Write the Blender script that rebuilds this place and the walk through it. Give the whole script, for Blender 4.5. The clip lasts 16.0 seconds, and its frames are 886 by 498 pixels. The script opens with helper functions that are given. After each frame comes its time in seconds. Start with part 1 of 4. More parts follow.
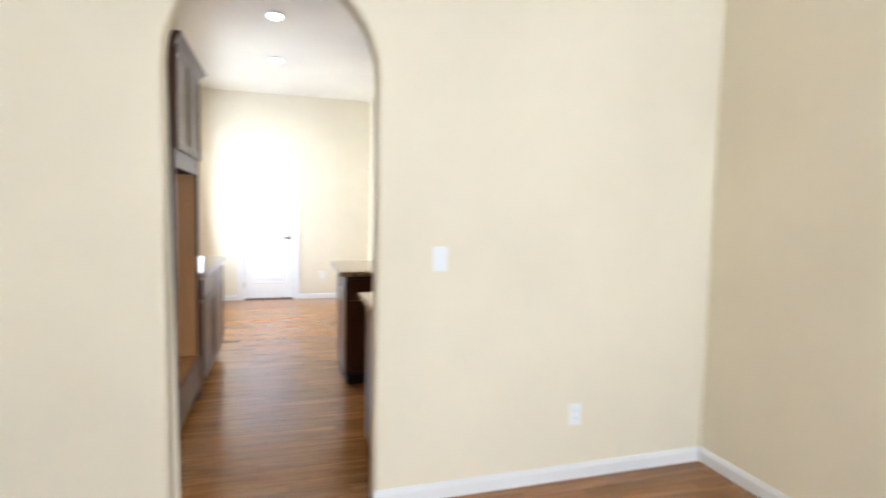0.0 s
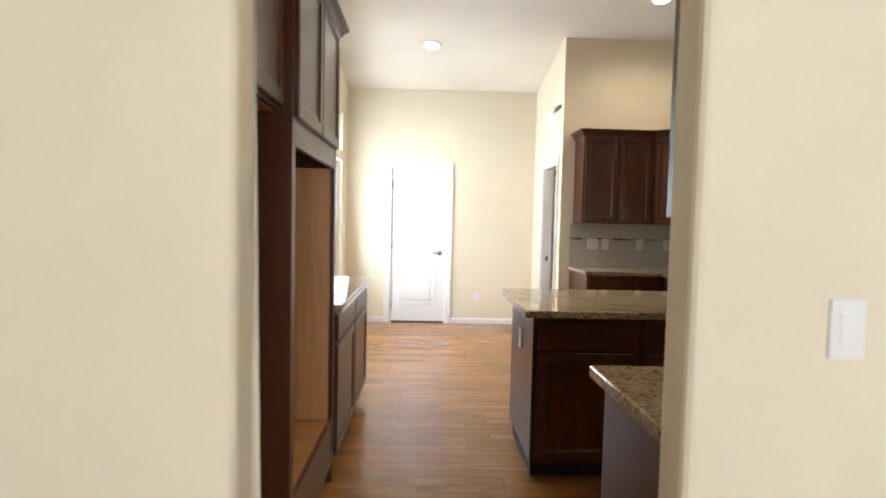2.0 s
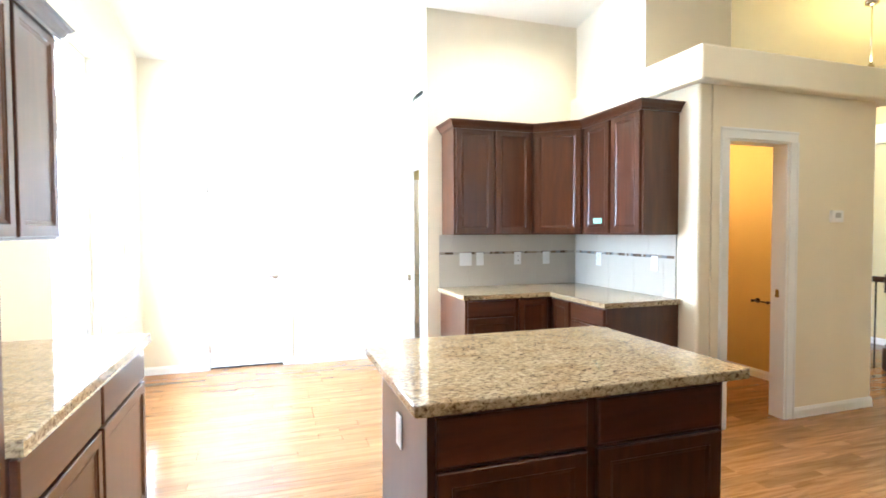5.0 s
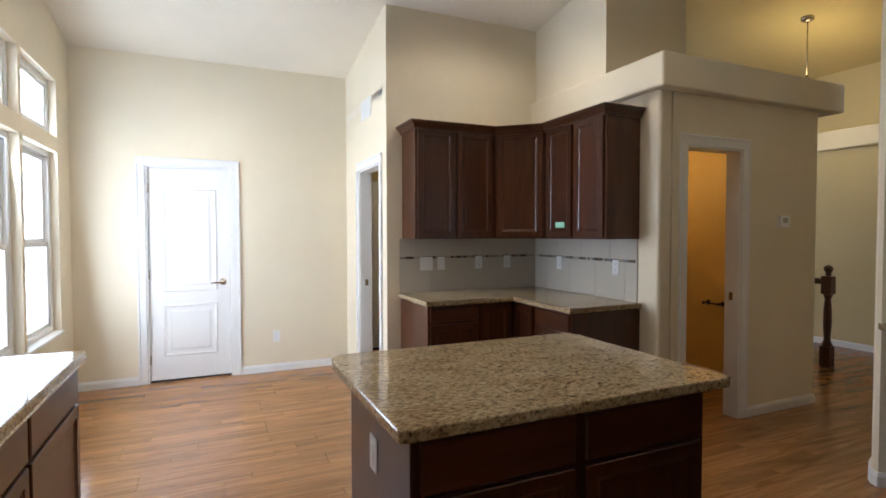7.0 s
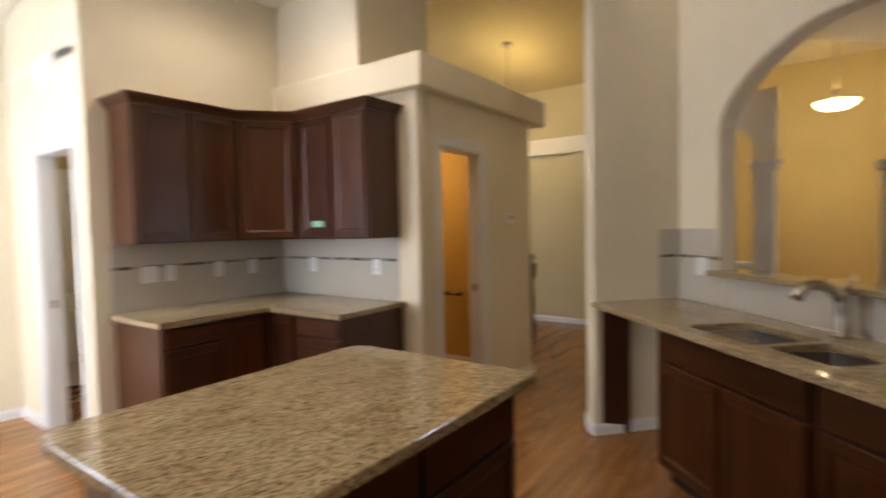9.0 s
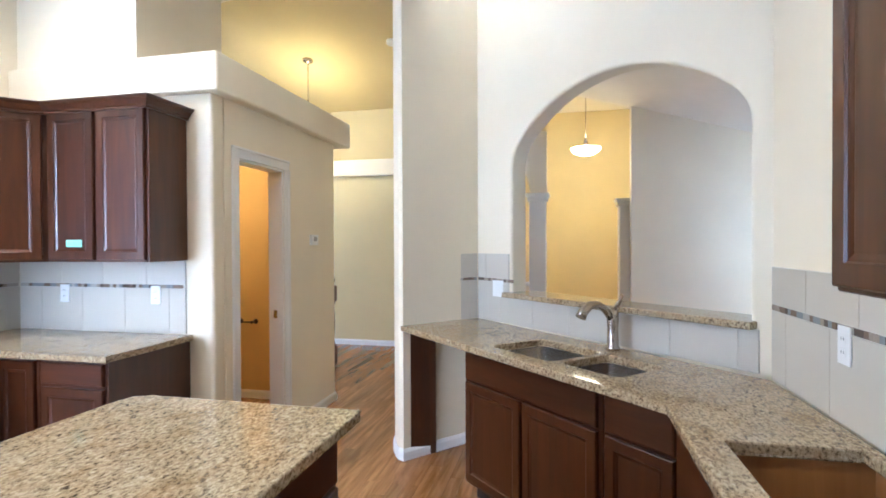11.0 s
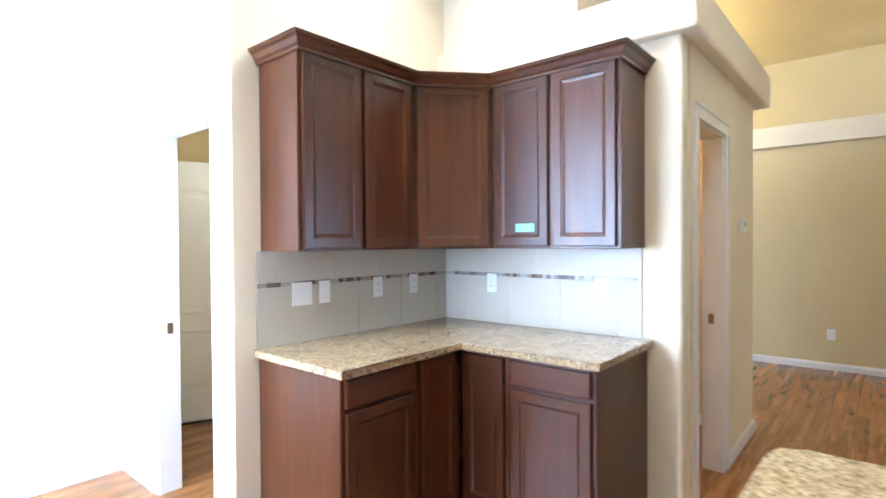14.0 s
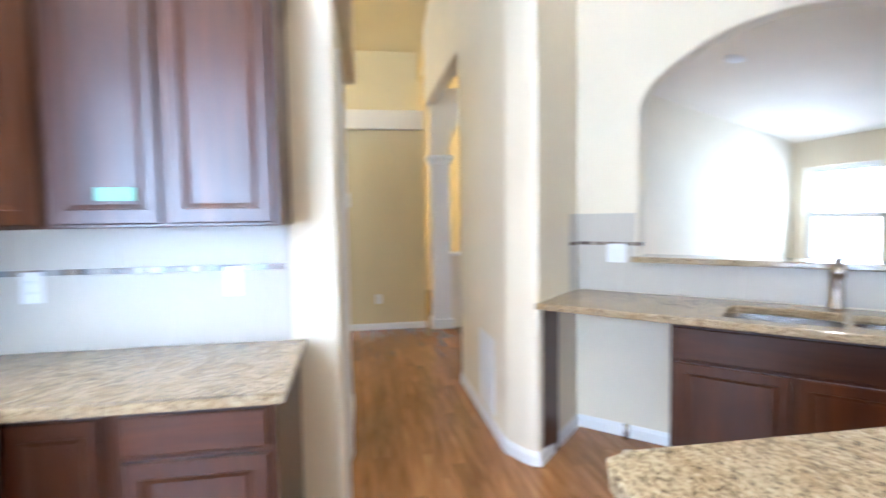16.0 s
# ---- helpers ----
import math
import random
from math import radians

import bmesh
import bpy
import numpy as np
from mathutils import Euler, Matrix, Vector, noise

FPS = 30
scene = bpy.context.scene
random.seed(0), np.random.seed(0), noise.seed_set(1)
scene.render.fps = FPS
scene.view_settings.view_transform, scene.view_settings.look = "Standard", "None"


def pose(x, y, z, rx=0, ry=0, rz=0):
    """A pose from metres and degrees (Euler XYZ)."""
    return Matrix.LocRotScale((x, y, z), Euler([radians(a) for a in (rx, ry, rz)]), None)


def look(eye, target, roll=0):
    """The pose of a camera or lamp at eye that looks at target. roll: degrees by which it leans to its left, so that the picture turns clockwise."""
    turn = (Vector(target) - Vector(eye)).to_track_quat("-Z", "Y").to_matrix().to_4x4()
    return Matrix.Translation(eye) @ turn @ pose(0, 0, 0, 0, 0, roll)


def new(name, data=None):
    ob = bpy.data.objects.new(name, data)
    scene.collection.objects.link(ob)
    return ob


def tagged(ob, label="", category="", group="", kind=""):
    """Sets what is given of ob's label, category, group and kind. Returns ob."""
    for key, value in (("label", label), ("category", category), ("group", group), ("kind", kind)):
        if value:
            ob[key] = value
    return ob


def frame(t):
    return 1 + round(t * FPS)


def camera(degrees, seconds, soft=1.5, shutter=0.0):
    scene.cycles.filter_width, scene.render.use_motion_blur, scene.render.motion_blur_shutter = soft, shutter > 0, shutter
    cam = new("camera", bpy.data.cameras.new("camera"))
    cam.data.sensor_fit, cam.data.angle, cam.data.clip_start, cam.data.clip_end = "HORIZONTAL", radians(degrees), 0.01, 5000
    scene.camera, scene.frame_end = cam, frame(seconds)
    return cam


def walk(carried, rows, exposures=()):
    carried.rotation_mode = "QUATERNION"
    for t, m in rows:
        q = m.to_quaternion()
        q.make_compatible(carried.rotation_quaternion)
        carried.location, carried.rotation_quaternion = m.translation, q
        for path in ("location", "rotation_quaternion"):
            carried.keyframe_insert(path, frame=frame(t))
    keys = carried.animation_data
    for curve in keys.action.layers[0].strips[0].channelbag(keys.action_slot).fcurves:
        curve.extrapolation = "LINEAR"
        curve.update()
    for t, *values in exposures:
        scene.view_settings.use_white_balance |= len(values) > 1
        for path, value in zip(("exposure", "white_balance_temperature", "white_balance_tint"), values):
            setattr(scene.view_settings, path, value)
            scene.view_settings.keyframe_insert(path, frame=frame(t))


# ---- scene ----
cam = camera(81.0, 16.0, soft=1.65, shutter=0.7)
PATH = [
    (0, (-2.787, -6.843, 1.377), (-2.201, -4.936, 1.236), 1.2),
    (0.5, (-2.895, -6.566, 1.375), (-2.61, -4.591, 1.243), 0.8),
    (1, (-2.852, -6.172, 1.334), (-2.774, -4.177, 1.228), 2.0),
    (1.5, (-2.863, -5.83, 1.339), (-2.866, -3.833, 1.237), 1.7),
    (2, (-2.894, -5.489, 1.346), (-2.831, -3.493, 1.244), 1.3),
    (2.5, (-2.856, -5.213, 1.348), (-2.738, -3.219, 1.247), 1.5),
    (3, (-2.815, -4.862, 1.294), (-2.659, -2.869, 1.218), 0.2),
    (3.5, (-2.87, -4.729, 1.356), (-2.544, -2.758, 1.274), -1.1),
    (4, (-2.802, -4.522, 1.37), (-2.334, -2.58, 1.278), -0.4),
    (4.5, (-2.747, -4.365, 1.371), (-2.203, -2.442, 1.294), 0.0),
    (5, (-2.765, -4.299, 1.4), (-2.134, -2.402, 1.333), -0.2),
    (7.5, (-2.818, -4.096, 1.421), (-1.993, -2.276, 1.358), -0.1),
    (8, (-2.771, -4.005, 1.428), (-1.886, -2.212, 1.364), -0.4),
    (8.5, (-2.841, -3.844, 1.433), (-1.644, -2.243, 1.367), -1.2),
    (9, (-2.855, -3.724, 1.446), (-1.228, -2.564, 1.358), -1.2),
    (9.5, (-2.865, -3.756, 1.455), (-1.051, -2.919, 1.366), -1.1),
    (10, (-2.816, -3.722, 1.464), (-0.937, -3.038, 1.393), -0.9),
    (12.3, (-2.763, -3.207, 1.476), (-0.783, -2.923, 1.493), 0.2),
    (12.5, (-2.73, -3.126, 1.501), (-0.786, -2.658, 1.506), 0.5),
    (13, (-2.634, -2.851, 1.472), (-0.895, -1.863, 1.482), 0.3),
    (13.5, (-2.7, -2.494, 1.416), (-1.084, -1.316, 1.434), -0.1),
    (14, (-2.641, -2.234, 1.409), (-1.12, -0.935, 1.382), -0.4),
    (14.5, (-2.589, -1.993, 1.393), (-0.974, -0.814, 1.331), -1.0),
    (15, (-2.525, -1.781, 1.403), (-0.684, -1.006, 1.31), -1.5),
    (15.5, (-2.327, -1.626, 1.394), (-0.345, -1.374, 1.285), -1.3),
    (16, (-2.118, -1.575, 1.395), (-0.148, -1.891, 1.268), -0.9),
]
EXPO = [(0.0, 0.93, 5350, 11), (0.5, 0.83, 5350, 11), (1.5, 0.73, 5750, 11), (2.5, 0.83, 5700, 10), (3.0, 1.54, 5250, 8), (3.5, 2.54, 4900, 6), (5.2, 2.29, 4850, 6), (7.3, 0.28, 5400, 12), (8.3, 0.30, 5400, 12), (8.7, 0.54, 5600, 13),
        (9.0, 0.84, 5800, 14), (9.5, 1.59, 5100, 12), (10.2, 1.94, 4550, 11), (12.3, 1.99, 4550, 11), (14.0, 2.19, 4650, 9), (15.5, 2.34, 4600, 9), (16.0, 2.09, 4600, 10)]
walk(cam, [(t, look(eye, target, roll)) for t, eye, target, roll in PATH], EXPO)

# ---- light ----
world = bpy.data.worlds.new("sky")
scene.world = world
world.use_nodes = True
wn = world.node_tree.nodes
sky = wn.new("ShaderNodeTexSky")
sky.sky_type, sky.sun_disc = "NISHITA", False
sky.sun_elevation, sky.sun_rotation = radians(48), radians(250)
world.node_tree.links.new(sky.outputs[0], wn["Background"].inputs[0])
wn["Background"].inputs[1].default_value = 0.12


def lamp(name, kind, m, power, color, size=0.1, size_y=0.1):
    data = bpy.data.lights.new(name, kind)
    data.energy, data.color = power, color
    if kind == "AREA":
        data.shape, data.size, data.size_y = "RECTANGLE", size, size_y
    elif kind == "POINT":
        data.shadow_soft_size = size
    ob = new(name, data)
    ob.matrix_world = m
    return ob


def aim(eye, way):
    return look(eye, Vector(eye) + Vector(way))


sun = bpy.data.lights.new("sun", "SUN")
sun.energy, sun.angle, sun.color = 2.5, radians(0.5), (1.0, 0.95, 0.87)
sun_ob = new("sun", sun)
sun_ob.matrix_world = aim((0, 0, 20), (-0.55, 0.45, -0.8))

DAY = (0.91, 0.955, 1.0)
WARM = (1.0, 0.66, 0.25)
lamp("window_light_nook", "AREA", aim((-3.97, 0.21, 1.6), (1, -0.05, 0.12)), 31, DAY, 1.8, 2.0)
lamp("window_light_dining", "AREA", aim((-1.85, -9.28, 1.6), (-0.1, 1, 0.1)), 47, DAY, 1.8, 1.6)
lamp("window_light_living", "AREA", aim((3.56, -7.58, 1.33), (0, 1, 0.2)), 9, DAY, 1.0, 1.2)
# The can at (-0.95, -1.95) is unseen, added as fill for the backsplash.
CANS = [(-2.88, -0.82), (-2.88, 0.25), (-2.88, -1.85), (-2.88, -2.85), (-0.80, -0.72), (-0.95, -1.95), (0.33, -2.85), (-0.62, -3.68)]
CAN_POWER = [28, 26, 20, 14, 30, 22, 42, 26]
for (cx, cy), watts in zip(CANS, CAN_POWER):
    spot = lamp("recessed_lamp", "SPOT", aim((cx, cy, 3.27 - 0.164 * cy), (0, 0, -1)), watts, (1.0, 0.8, 0.54))
    spot.data.spot_size, spot.data.spot_blend, spot.data.shadow_soft_size = radians(150), 0.75, 0.08
# Fill light added to brighten the pantry interior; its source is unseen.
lamp("pantry_fill_light", "POINT", pose(-0.7, 1.2, 2.4), 2.2, (1.0, 0.8, 0.5), 0.1)
lamp("powder_lamp", "POINT", pose(0.95, -0.45, 2.12), 6.5, (1.0, 0.66, 0.26), 0.15)
lamp("foyer_lamp", "POINT", pose(5.8, -3.96, 2.72), 27, (1.0, 0.74, 0.34), 0.2)
lamp("chandelier_lamp", "POINT", pose(3.5, -0.33, 3.10), 9, (1.0, 0.7, 0.26), 0.3)

# ---- materials ----


def material(name, color, rough=0.6, metal=0.0, spec=0.5):
    m = bpy.data.materials.new(name)
    m.use_nodes = True
    b = m.node_tree.nodes["Principled BSDF"]
    b.inputs["Base Color"].default_value = (*color, 1)
    b.inputs["Roughness"].default_value = rough
    b.inputs["Metallic"].default_value = metal
    b.inputs["Specular IOR Level"].default_value = spec
    return m


def node(m, kind, **inputs):
    n = m.node_tree.nodes.new(kind)
    for key, value in inputs.items():
        n.inputs[key].default_value = value
    return n


def link(m, a, b):
    m.node_tree.links.new(a, b)


def coords(m, scale=(1, 1, 1), turn=(0, 0, 0), which="Object"):
    t = m.node_tree.nodes.new("ShaderNodeTexCoord")
    p = m.node_tree.nodes.new("ShaderNodeMapping")
    p.inputs["Scale"].default_value = scale
    p.inputs["Rotation"].default_value = turn
    link(m, t.outputs[which], p.inputs["Vector"])
    return p.outputs["Vector"]


def ramp(m, fac, stops):
    r = m.node_tree.nodes.new("ShaderNodeValToRGB")
    el = r.color_ramp.elements
    while len(el) < len(stops):
        el.new(0.5)
    for e, (pos, col) in zip(el, stops):
        e.position, e.color = pos, (*col, 1)
    link(m, fac, r.inputs["Fac"])
    return r.outputs["Color"]


def bump(m, height, strength, distance=0.002):
    n = node(m, "ShaderNodeBump", Strength=strength, Distance=distance)
    link(m, height, n.inputs["Height"])
    link(m, n.outputs["Normal"], m.node_tree.nodes["Principled BSDF"].inputs["Normal"])


def paint(name, color, rough=0.75, grain=0.25):
    """Rolled wall paint: faint mottling and orange-peel relief."""
    m = material(name, color, rough, spec=0.3)
    v = coords(m)
    n = node(m, "ShaderNodeTexNoise", Scale=1.3, Detail=4.0)
    link(m, v, n.inputs["Vector"])
    lo = tuple(c * 0.95 for c in color)
    hi = tuple(min(1, c * 1.04) for c in color)
    link(m, ramp(m, n.outputs["Fac"], [(0.3, lo), (0.7, hi)]), m.node_tree.nodes["Principled BSDF"].inputs["Base Color"])
    f = node(m, "ShaderNodeTexNoise", Scale=150.0, Detail=2.0)
    link(m, v, f.inputs["Vector"])
    bump(m, f.outputs["Fac"], grain, 0.0015)
    return m


def wood(name, dark, light, along, rough=0.35, vary=True, scale=1.0, island=False, spread=0.2):
    """Straight-grained timber; along is the axis (0, 1, 2) of the grain."""
    m = material(name, light, rough)
    s = [18 * scale] * 3
    s[along] = 1.6 * scale
    v = coords(m, s)
    if vary:
        info = m.node_tree.nodes.new("ShaderNodeNewGeometry" if island else "ShaderNodeObjectInfo")
        pick = "Random Per Island" if island else "Random"
        add = m.node_tree.nodes.new("ShaderNodeVectorMath")
        add.operation = "MULTIPLY_ADD"
        comb = m.node_tree.nodes.new("ShaderNodeCombineXYZ")
        for k in range(3):
            link(m, info.outputs[pick], comb.inputs[k])
        add.inputs[1].default_value = (37, 53, 71)
        link(m, comb.outputs[0], add.inputs[0])
        link(m, v, add.inputs[2])
        v = add.outputs[0]
    n = node(m, "ShaderNodeTexNoise", Scale=1.0, Detail=7.0, Roughness=0.62, Distortion=0.9)
    link(m, v, n.inputs["Vector"])
    col = ramp(m, n.outputs["Fac"], [(0.3, dark), (0.52, tuple((a + b) / 2 for a, b in zip(dark, light))), (0.72, light)])
    if vary:
        hsv = m.node_tree.nodes.new("ShaderNodeHueSaturation")
        rng = node(m, "ShaderNodeMapRange")
        rng.inputs["To Min"].default_value, rng.inputs["To Max"].default_value = 1 - spread, 1 + spread
        link(m, info.outputs[pick], rng.inputs["Value"])
        link(m, rng.outputs[0], hsv.inputs["Value"])
        link(m, col, hsv.inputs["Color"])
        col = hsv.outputs[0]
    link(m, col, m.node_tree.nodes["Principled BSDF"].inputs["Base Color"])
    bump(m, n.outputs["Fac"], 0.05, 0.001)
    return m


def granite(name):
    m = material(name, (0.55, 0.47, 0.34), 0.07)
    v = coords(m, (0.72, 1.3, 1.0), (0, 0, 0.6))
    big = node(m, "ShaderNodeTexNoise", Scale=9.0, Detail=5.0, Roughness=0.65, Distortion=0.6)
    mid = node(m, "ShaderNodeTexNoise", Scale=78.0, Detail=5.0, Roughness=0.7, Distortion=0.4)
    fine = node(m, "ShaderNodeTexVoronoi", Scale=130.0)
    for n in (big, mid, fine):
        link(m, v, n.inputs["Vector"])
    base = ramp(m, mid.outputs["Fac"], [(0.32, (0.035, 0.027, 0.02)), (0.40, (0.16, 0.118, 0.07)), (0.465, (0.33, 0.258, 0.155)), (0.58, (0.46, 0.375, 0.235)), (0.72, (0.60, 0.54, 0.42))])
    cloud = ramp(m, big.outputs["Fac"], [(0.35, (0.72, 0.6, 0.45)), (0.5, (0.95, 0.9, 0.82)), (0.7, (1.0, 1.0, 0.98))])
    speck = ramp(m, fine.outputs["Distance"], [(0.10, (0.6, 0.52, 0.42)), (0.28, (1, 1, 1))])
    mix1 = m.node_tree.nodes.new("ShaderNodeMixRGB")
    mix1.blend_type = "MULTIPLY"
    mix1.inputs["Fac"].default_value = 0.75
    link(m, base, mix1.inputs["Color1"])
    link(m, cloud, mix1.inputs["Color2"])
    mix2 = m.node_tree.nodes.new("ShaderNodeMixRGB")
    mix2.blend_type = "MULTIPLY"
    mix2.inputs["Fac"].default_value = 0.6
    link(m, mix1.outputs[0], mix2.inputs["Color1"])
    link(m, speck, mix2.inputs["Color2"])
    link(m, mix2.outputs[0], m.node_tree.nodes["Principled BSDF"].inputs["Base Color"])
    return m


CREAM = paint("cream_wall_paint", (0.77, 0.69, 0.52))
CEIL = paint("ceiling_paint", (0.78, 0.72, 0.595), 0.85, 0.5)
# GOLD is deepened so the warm hall lamps' glow sits in the colour.
GOLD = paint("yellow_lamp_glow_paint", (0.64, 0.525, 0.27))
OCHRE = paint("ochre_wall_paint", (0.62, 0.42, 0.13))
WHITE = paint("white_trim_paint", (0.78, 0.77, 0.74), 0.35, 0.05)
CHERRY = wood("cherry_cabinet_wood", (0.037, 0.0105, 0.0030), (0.078, 0.0235, 0.0060), 2, 0.3)
CHERRY_H = wood("cherry_cabinet_wood_level", (0.037, 0.0105, 0.0030), (0.078, 0.0235, 0.0060), 0, 0.3)
CARCASS = wood("birch_carcass", (0.33, 0.15, 0.044), (0.46, 0.23, 0.072), 2, 0.5, scale=0.6)
TOEKICK = material("dark_toe_kick", (0.018, 0.009, 0.006), 0.6)
GRANITE = granite("speckled_granite")
OAK = wood("oak_floor_boards", (0.175, 0.070, 0.018), (0.39, 0.19, 0.06), 0, 0.17, spread=0.15)
OAK_REST = wood("oak_floor_boards_far", (0.175, 0.070, 0.018), (0.39, 0.19, 0.06), 0, 0.17, island=True, spread=0.15)
SUBFLOOR = wood("oak_floor_joints", (0.10, 0.04, 0.012), (0.18, 0.075, 0.025), 0, 0.35, False)
TILE = paint("beige_wall_tile", (0.52, 0.48, 0.40), 0.3, 0.08)
GROUT = paint("grout", (0.60, 0.56, 0.48), 0.9, 0.3)
PLASTIC = material("white_plastic", (0.80, 0.80, 0.78), 0.35)
NICKEL = material("brushed_nickel", (0.45, 0.40, 0.34), 0.26, 1.0)
STEEL = material("stainless_steel", (0.66, 0.65, 0.63), 0.26, 1.0)
IRON = material("dark_iron", (0.03, 0.022, 0.018), 0.45, 0.6)
CERAMIC = material("glazed_ceramic", (0.72, 0.66, 0.52), 0.12)
GREEN = material("green_masking_tape", (0.30, 0.60, 0.45), 0.7)
DARK = material("dark_slot", (0.01, 0.01, 0.01), 0.6)
CARPET = paint("beige_carpet", (0.30, 0.24, 0.17), 0.95, 1.0)
GREY = material("grey_plastic", (0.35, 0.35, 0.34), 0.4)


def glow(name, color, strength):
    m = material(name, (0.8, 0.8, 0.8), 0.4)
    b = m.node_tree.nodes["Principled BSDF"]
    b.inputs["Emission Color"].default_value = (*color, 1)
    b.inputs["Emission Strength"].default_value = strength
    return m


LIT = glow("lit_lamp_lens", (1.0, 0.9, 0.72), 6)
LIT_WARM = glow("lit_glass_bowl", (1.0, 0.72, 0.3), 7)
OUTSIDE = glow("bright_outdoors", (0.93, 0.97, 1.0), 3.6)
GLASS = material("window_glass", (1, 1, 1), 0.02)
GLASS.node_tree.nodes["Principled BSDF"].inputs["Transmission Weight"].default_value = 1.0
GLASS.node_tree.nodes["Principled BSDF"].inputs["IOR"].default_value = 1.02

# ---- mesh helpers ----


def box(bm, x0, y0, z0, x1, y1, z1, bevel=0.0, segments=1):
    """An upright block between two corners, its edges rounded."""
    ret = bmesh.ops.create_cube(bm, size=1.0)
    vs = ret["verts"]
    bmesh.ops.transform(bm, matrix=Matrix.Translation(((x0 + x1) / 2, (y0 + y1) / 2, (z0 + z1) / 2)) @ Matrix.Diagonal((abs(x1 - x0), abs(y1 - y0), abs(z1 - z0), 1)), verts=vs)
    if bevel > 0:
        es = list({e for v in vs for e in v.link_edges})
        bmesh.ops.bevel(bm, geom=es, offset=bevel, segments=segments, affect="EDGES", profile=0.5)
    return bm


def one_box(*a, **k):
    return box(bmesh.new(), *a, **k)


def tube(bm, points, radius, sides=12, caps=True):
    """A round bar along a line of points; radius may be a list."""
    pts = [Vector(p) for p in points]
    rad = radius if isinstance(radius, (list, tuple)) else [radius] * len(pts)
    rings = []
    ref = None
    for i, p in enumerate(pts):
        d = (pts[min(i + 1, len(pts) - 1)] - pts[max(i - 1, 0)]).normalized()
        if ref is None:
            ref = d.orthogonal().normalized()
        ref = (ref - d * ref.dot(d)).normalized()
        side = d.cross(ref)
        rings.append([bm.verts.new(p + (ref * math.cos(a) + side * math.sin(a)) * rad[i]) for a in (2 * math.pi * k / sides for k in range(sides))])
    for a, b in zip(rings, rings[1:]):
        for k in range(sides):
            bm.faces.new((a[k], a[(k + 1) % sides], b[(k + 1) % sides], b[k])).smooth = True
    if caps:
        bm.faces.new(rings[0][::-1])
        bm.faces.new(rings[-1])
    return bm


def lathe(bm, profile, centre=(0, 0, 0), sides=24):
    """A turned shape from (radius, height) pairs."""
    cx, cy, cz = centre
    return tube(bm, [(cx, cy, cz + z) for _, z in profile], [max(r, 0.0005) for r, _ in profile], sides)


def prism(bm, outline, z0, z1):
    """A slab with the outline (x, y), from z0 to z1."""
    low = [bm.verts.new((x, y, z0)) for x, y in outline]
    high = [bm.verts.new((x, y, z1)) for x, y in outline]
    n = len(outline)
    bm.faces.new(low[::-1])
    bm.faces.new(high)
    for i in range(n):
        bm.faces.new((low[i], low[(i + 1) % n], high[(i + 1) % n], high[i]))
    return bm


def mesh(name, bm, mat, smooth=False):
    bmesh.ops.recalc_face_normals(bm, faces=bm.faces)
    me = bpy.data.meshes.new(name)
    bm.to_mesh(me)
    bm.free()
    me.materials.append(mat)
    if smooth:
        for p in me.polygons:
            p.use_smooth = True
    return me


def part(name, bm, mat, parent, label=""):
    ob = new(name, mesh(name, bm, mat))
    ob.parent = parent
    return tagged(ob, label)


def thing(name, m, label, category, group="", kind=""):
    ob = new(name)
    ob.matrix_world = m
    ob.empty_display_size = 0.1
    return tagged(ob, label, category, group, kind)


def setting(name, bm, mat, label, category="wall", smooth=False):
    return tagged(new(name, mesh(name, bm, mat, smooth)), label, category, "", "structure")


def wall_with_hole(u0, u1, top, t0, t1, outline, steps_z0=0.0, soft=0.0):
    """A wall slab along its own x from u0 to u1, y from t0 to t1, whose top is given by top(u), with one hole of the outline
    (u, z), listed counter-clockwise. Returned as a bmesh."""
    bm = bmesh.new()
    outer = [(u0, steps_z0), (u1, steps_z0), (u1, top(u1)), (u0, top(u0))]
    faces = []
    for t in (t0, t1):
        vo = [bm.verts.new((u, t, z)) for u, z in outer]
        vh = [bm.verts.new((u, t, z)) for u, z in outline]
        faces.append((vo, vh))
    n = len(outline)
    for vo, vh in faces:
        edges = [bm.edges.new((vo[i], vo[(i + 1) % 4])) for i in range(4)] + [bm.edges.new((vh[i], vh[(i + 1) % n])) for i in range(n)]
        bmesh.ops.triangle_fill(bm, use_beauty=True, use_dissolve=False, edges=edges)
    (ao, ah), (bo, bh) = faces
    for i in range(4):
        bm.faces.new((ao[i], ao[(i + 1) % 4], bo[(i + 1) % 4], bo[i]))
    for i in range(n):
        bm.faces.new((ah[i], ah[(i + 1) % n], bh[(i + 1) % n], bh[i]))
    if soft > 0:
        rim = [bm.edges.get((v[i], v[(i + 1) % n])) for v in (ah, bh) for i in range(n)]
        bmesh.ops.bevel(bm, geom=rim, offset=soft, segments=3, affect="EDGES", profile=0.5)
    return bm

# ---- structure ----
LEFT, FAR, STUB, BACK = -3.96, 1.405, -1.48, -4.41
DINE = -4.53
POW = -1.49
HALL = -2.40
EAST = 4.30


def kitchen_top(y):
    return 3.31 - 0.164 * y


def diag(u, v, z=None):
    """A point of the angled sink wall: u metres along it from its hall end, v metres out into the kitchen."""
    x, y = 1.057, -2.968
    r = math.sqrt(0.5)
    p = (x - (u + v) * r, y - (u - v) * r)
    return p if z is None else (*p, z)


DIAG = Matrix.Translation((1.057, -2.968, 0)) @ pose(0, 0, 0, 0, 0, 225)   # x along the wall, y into the living room

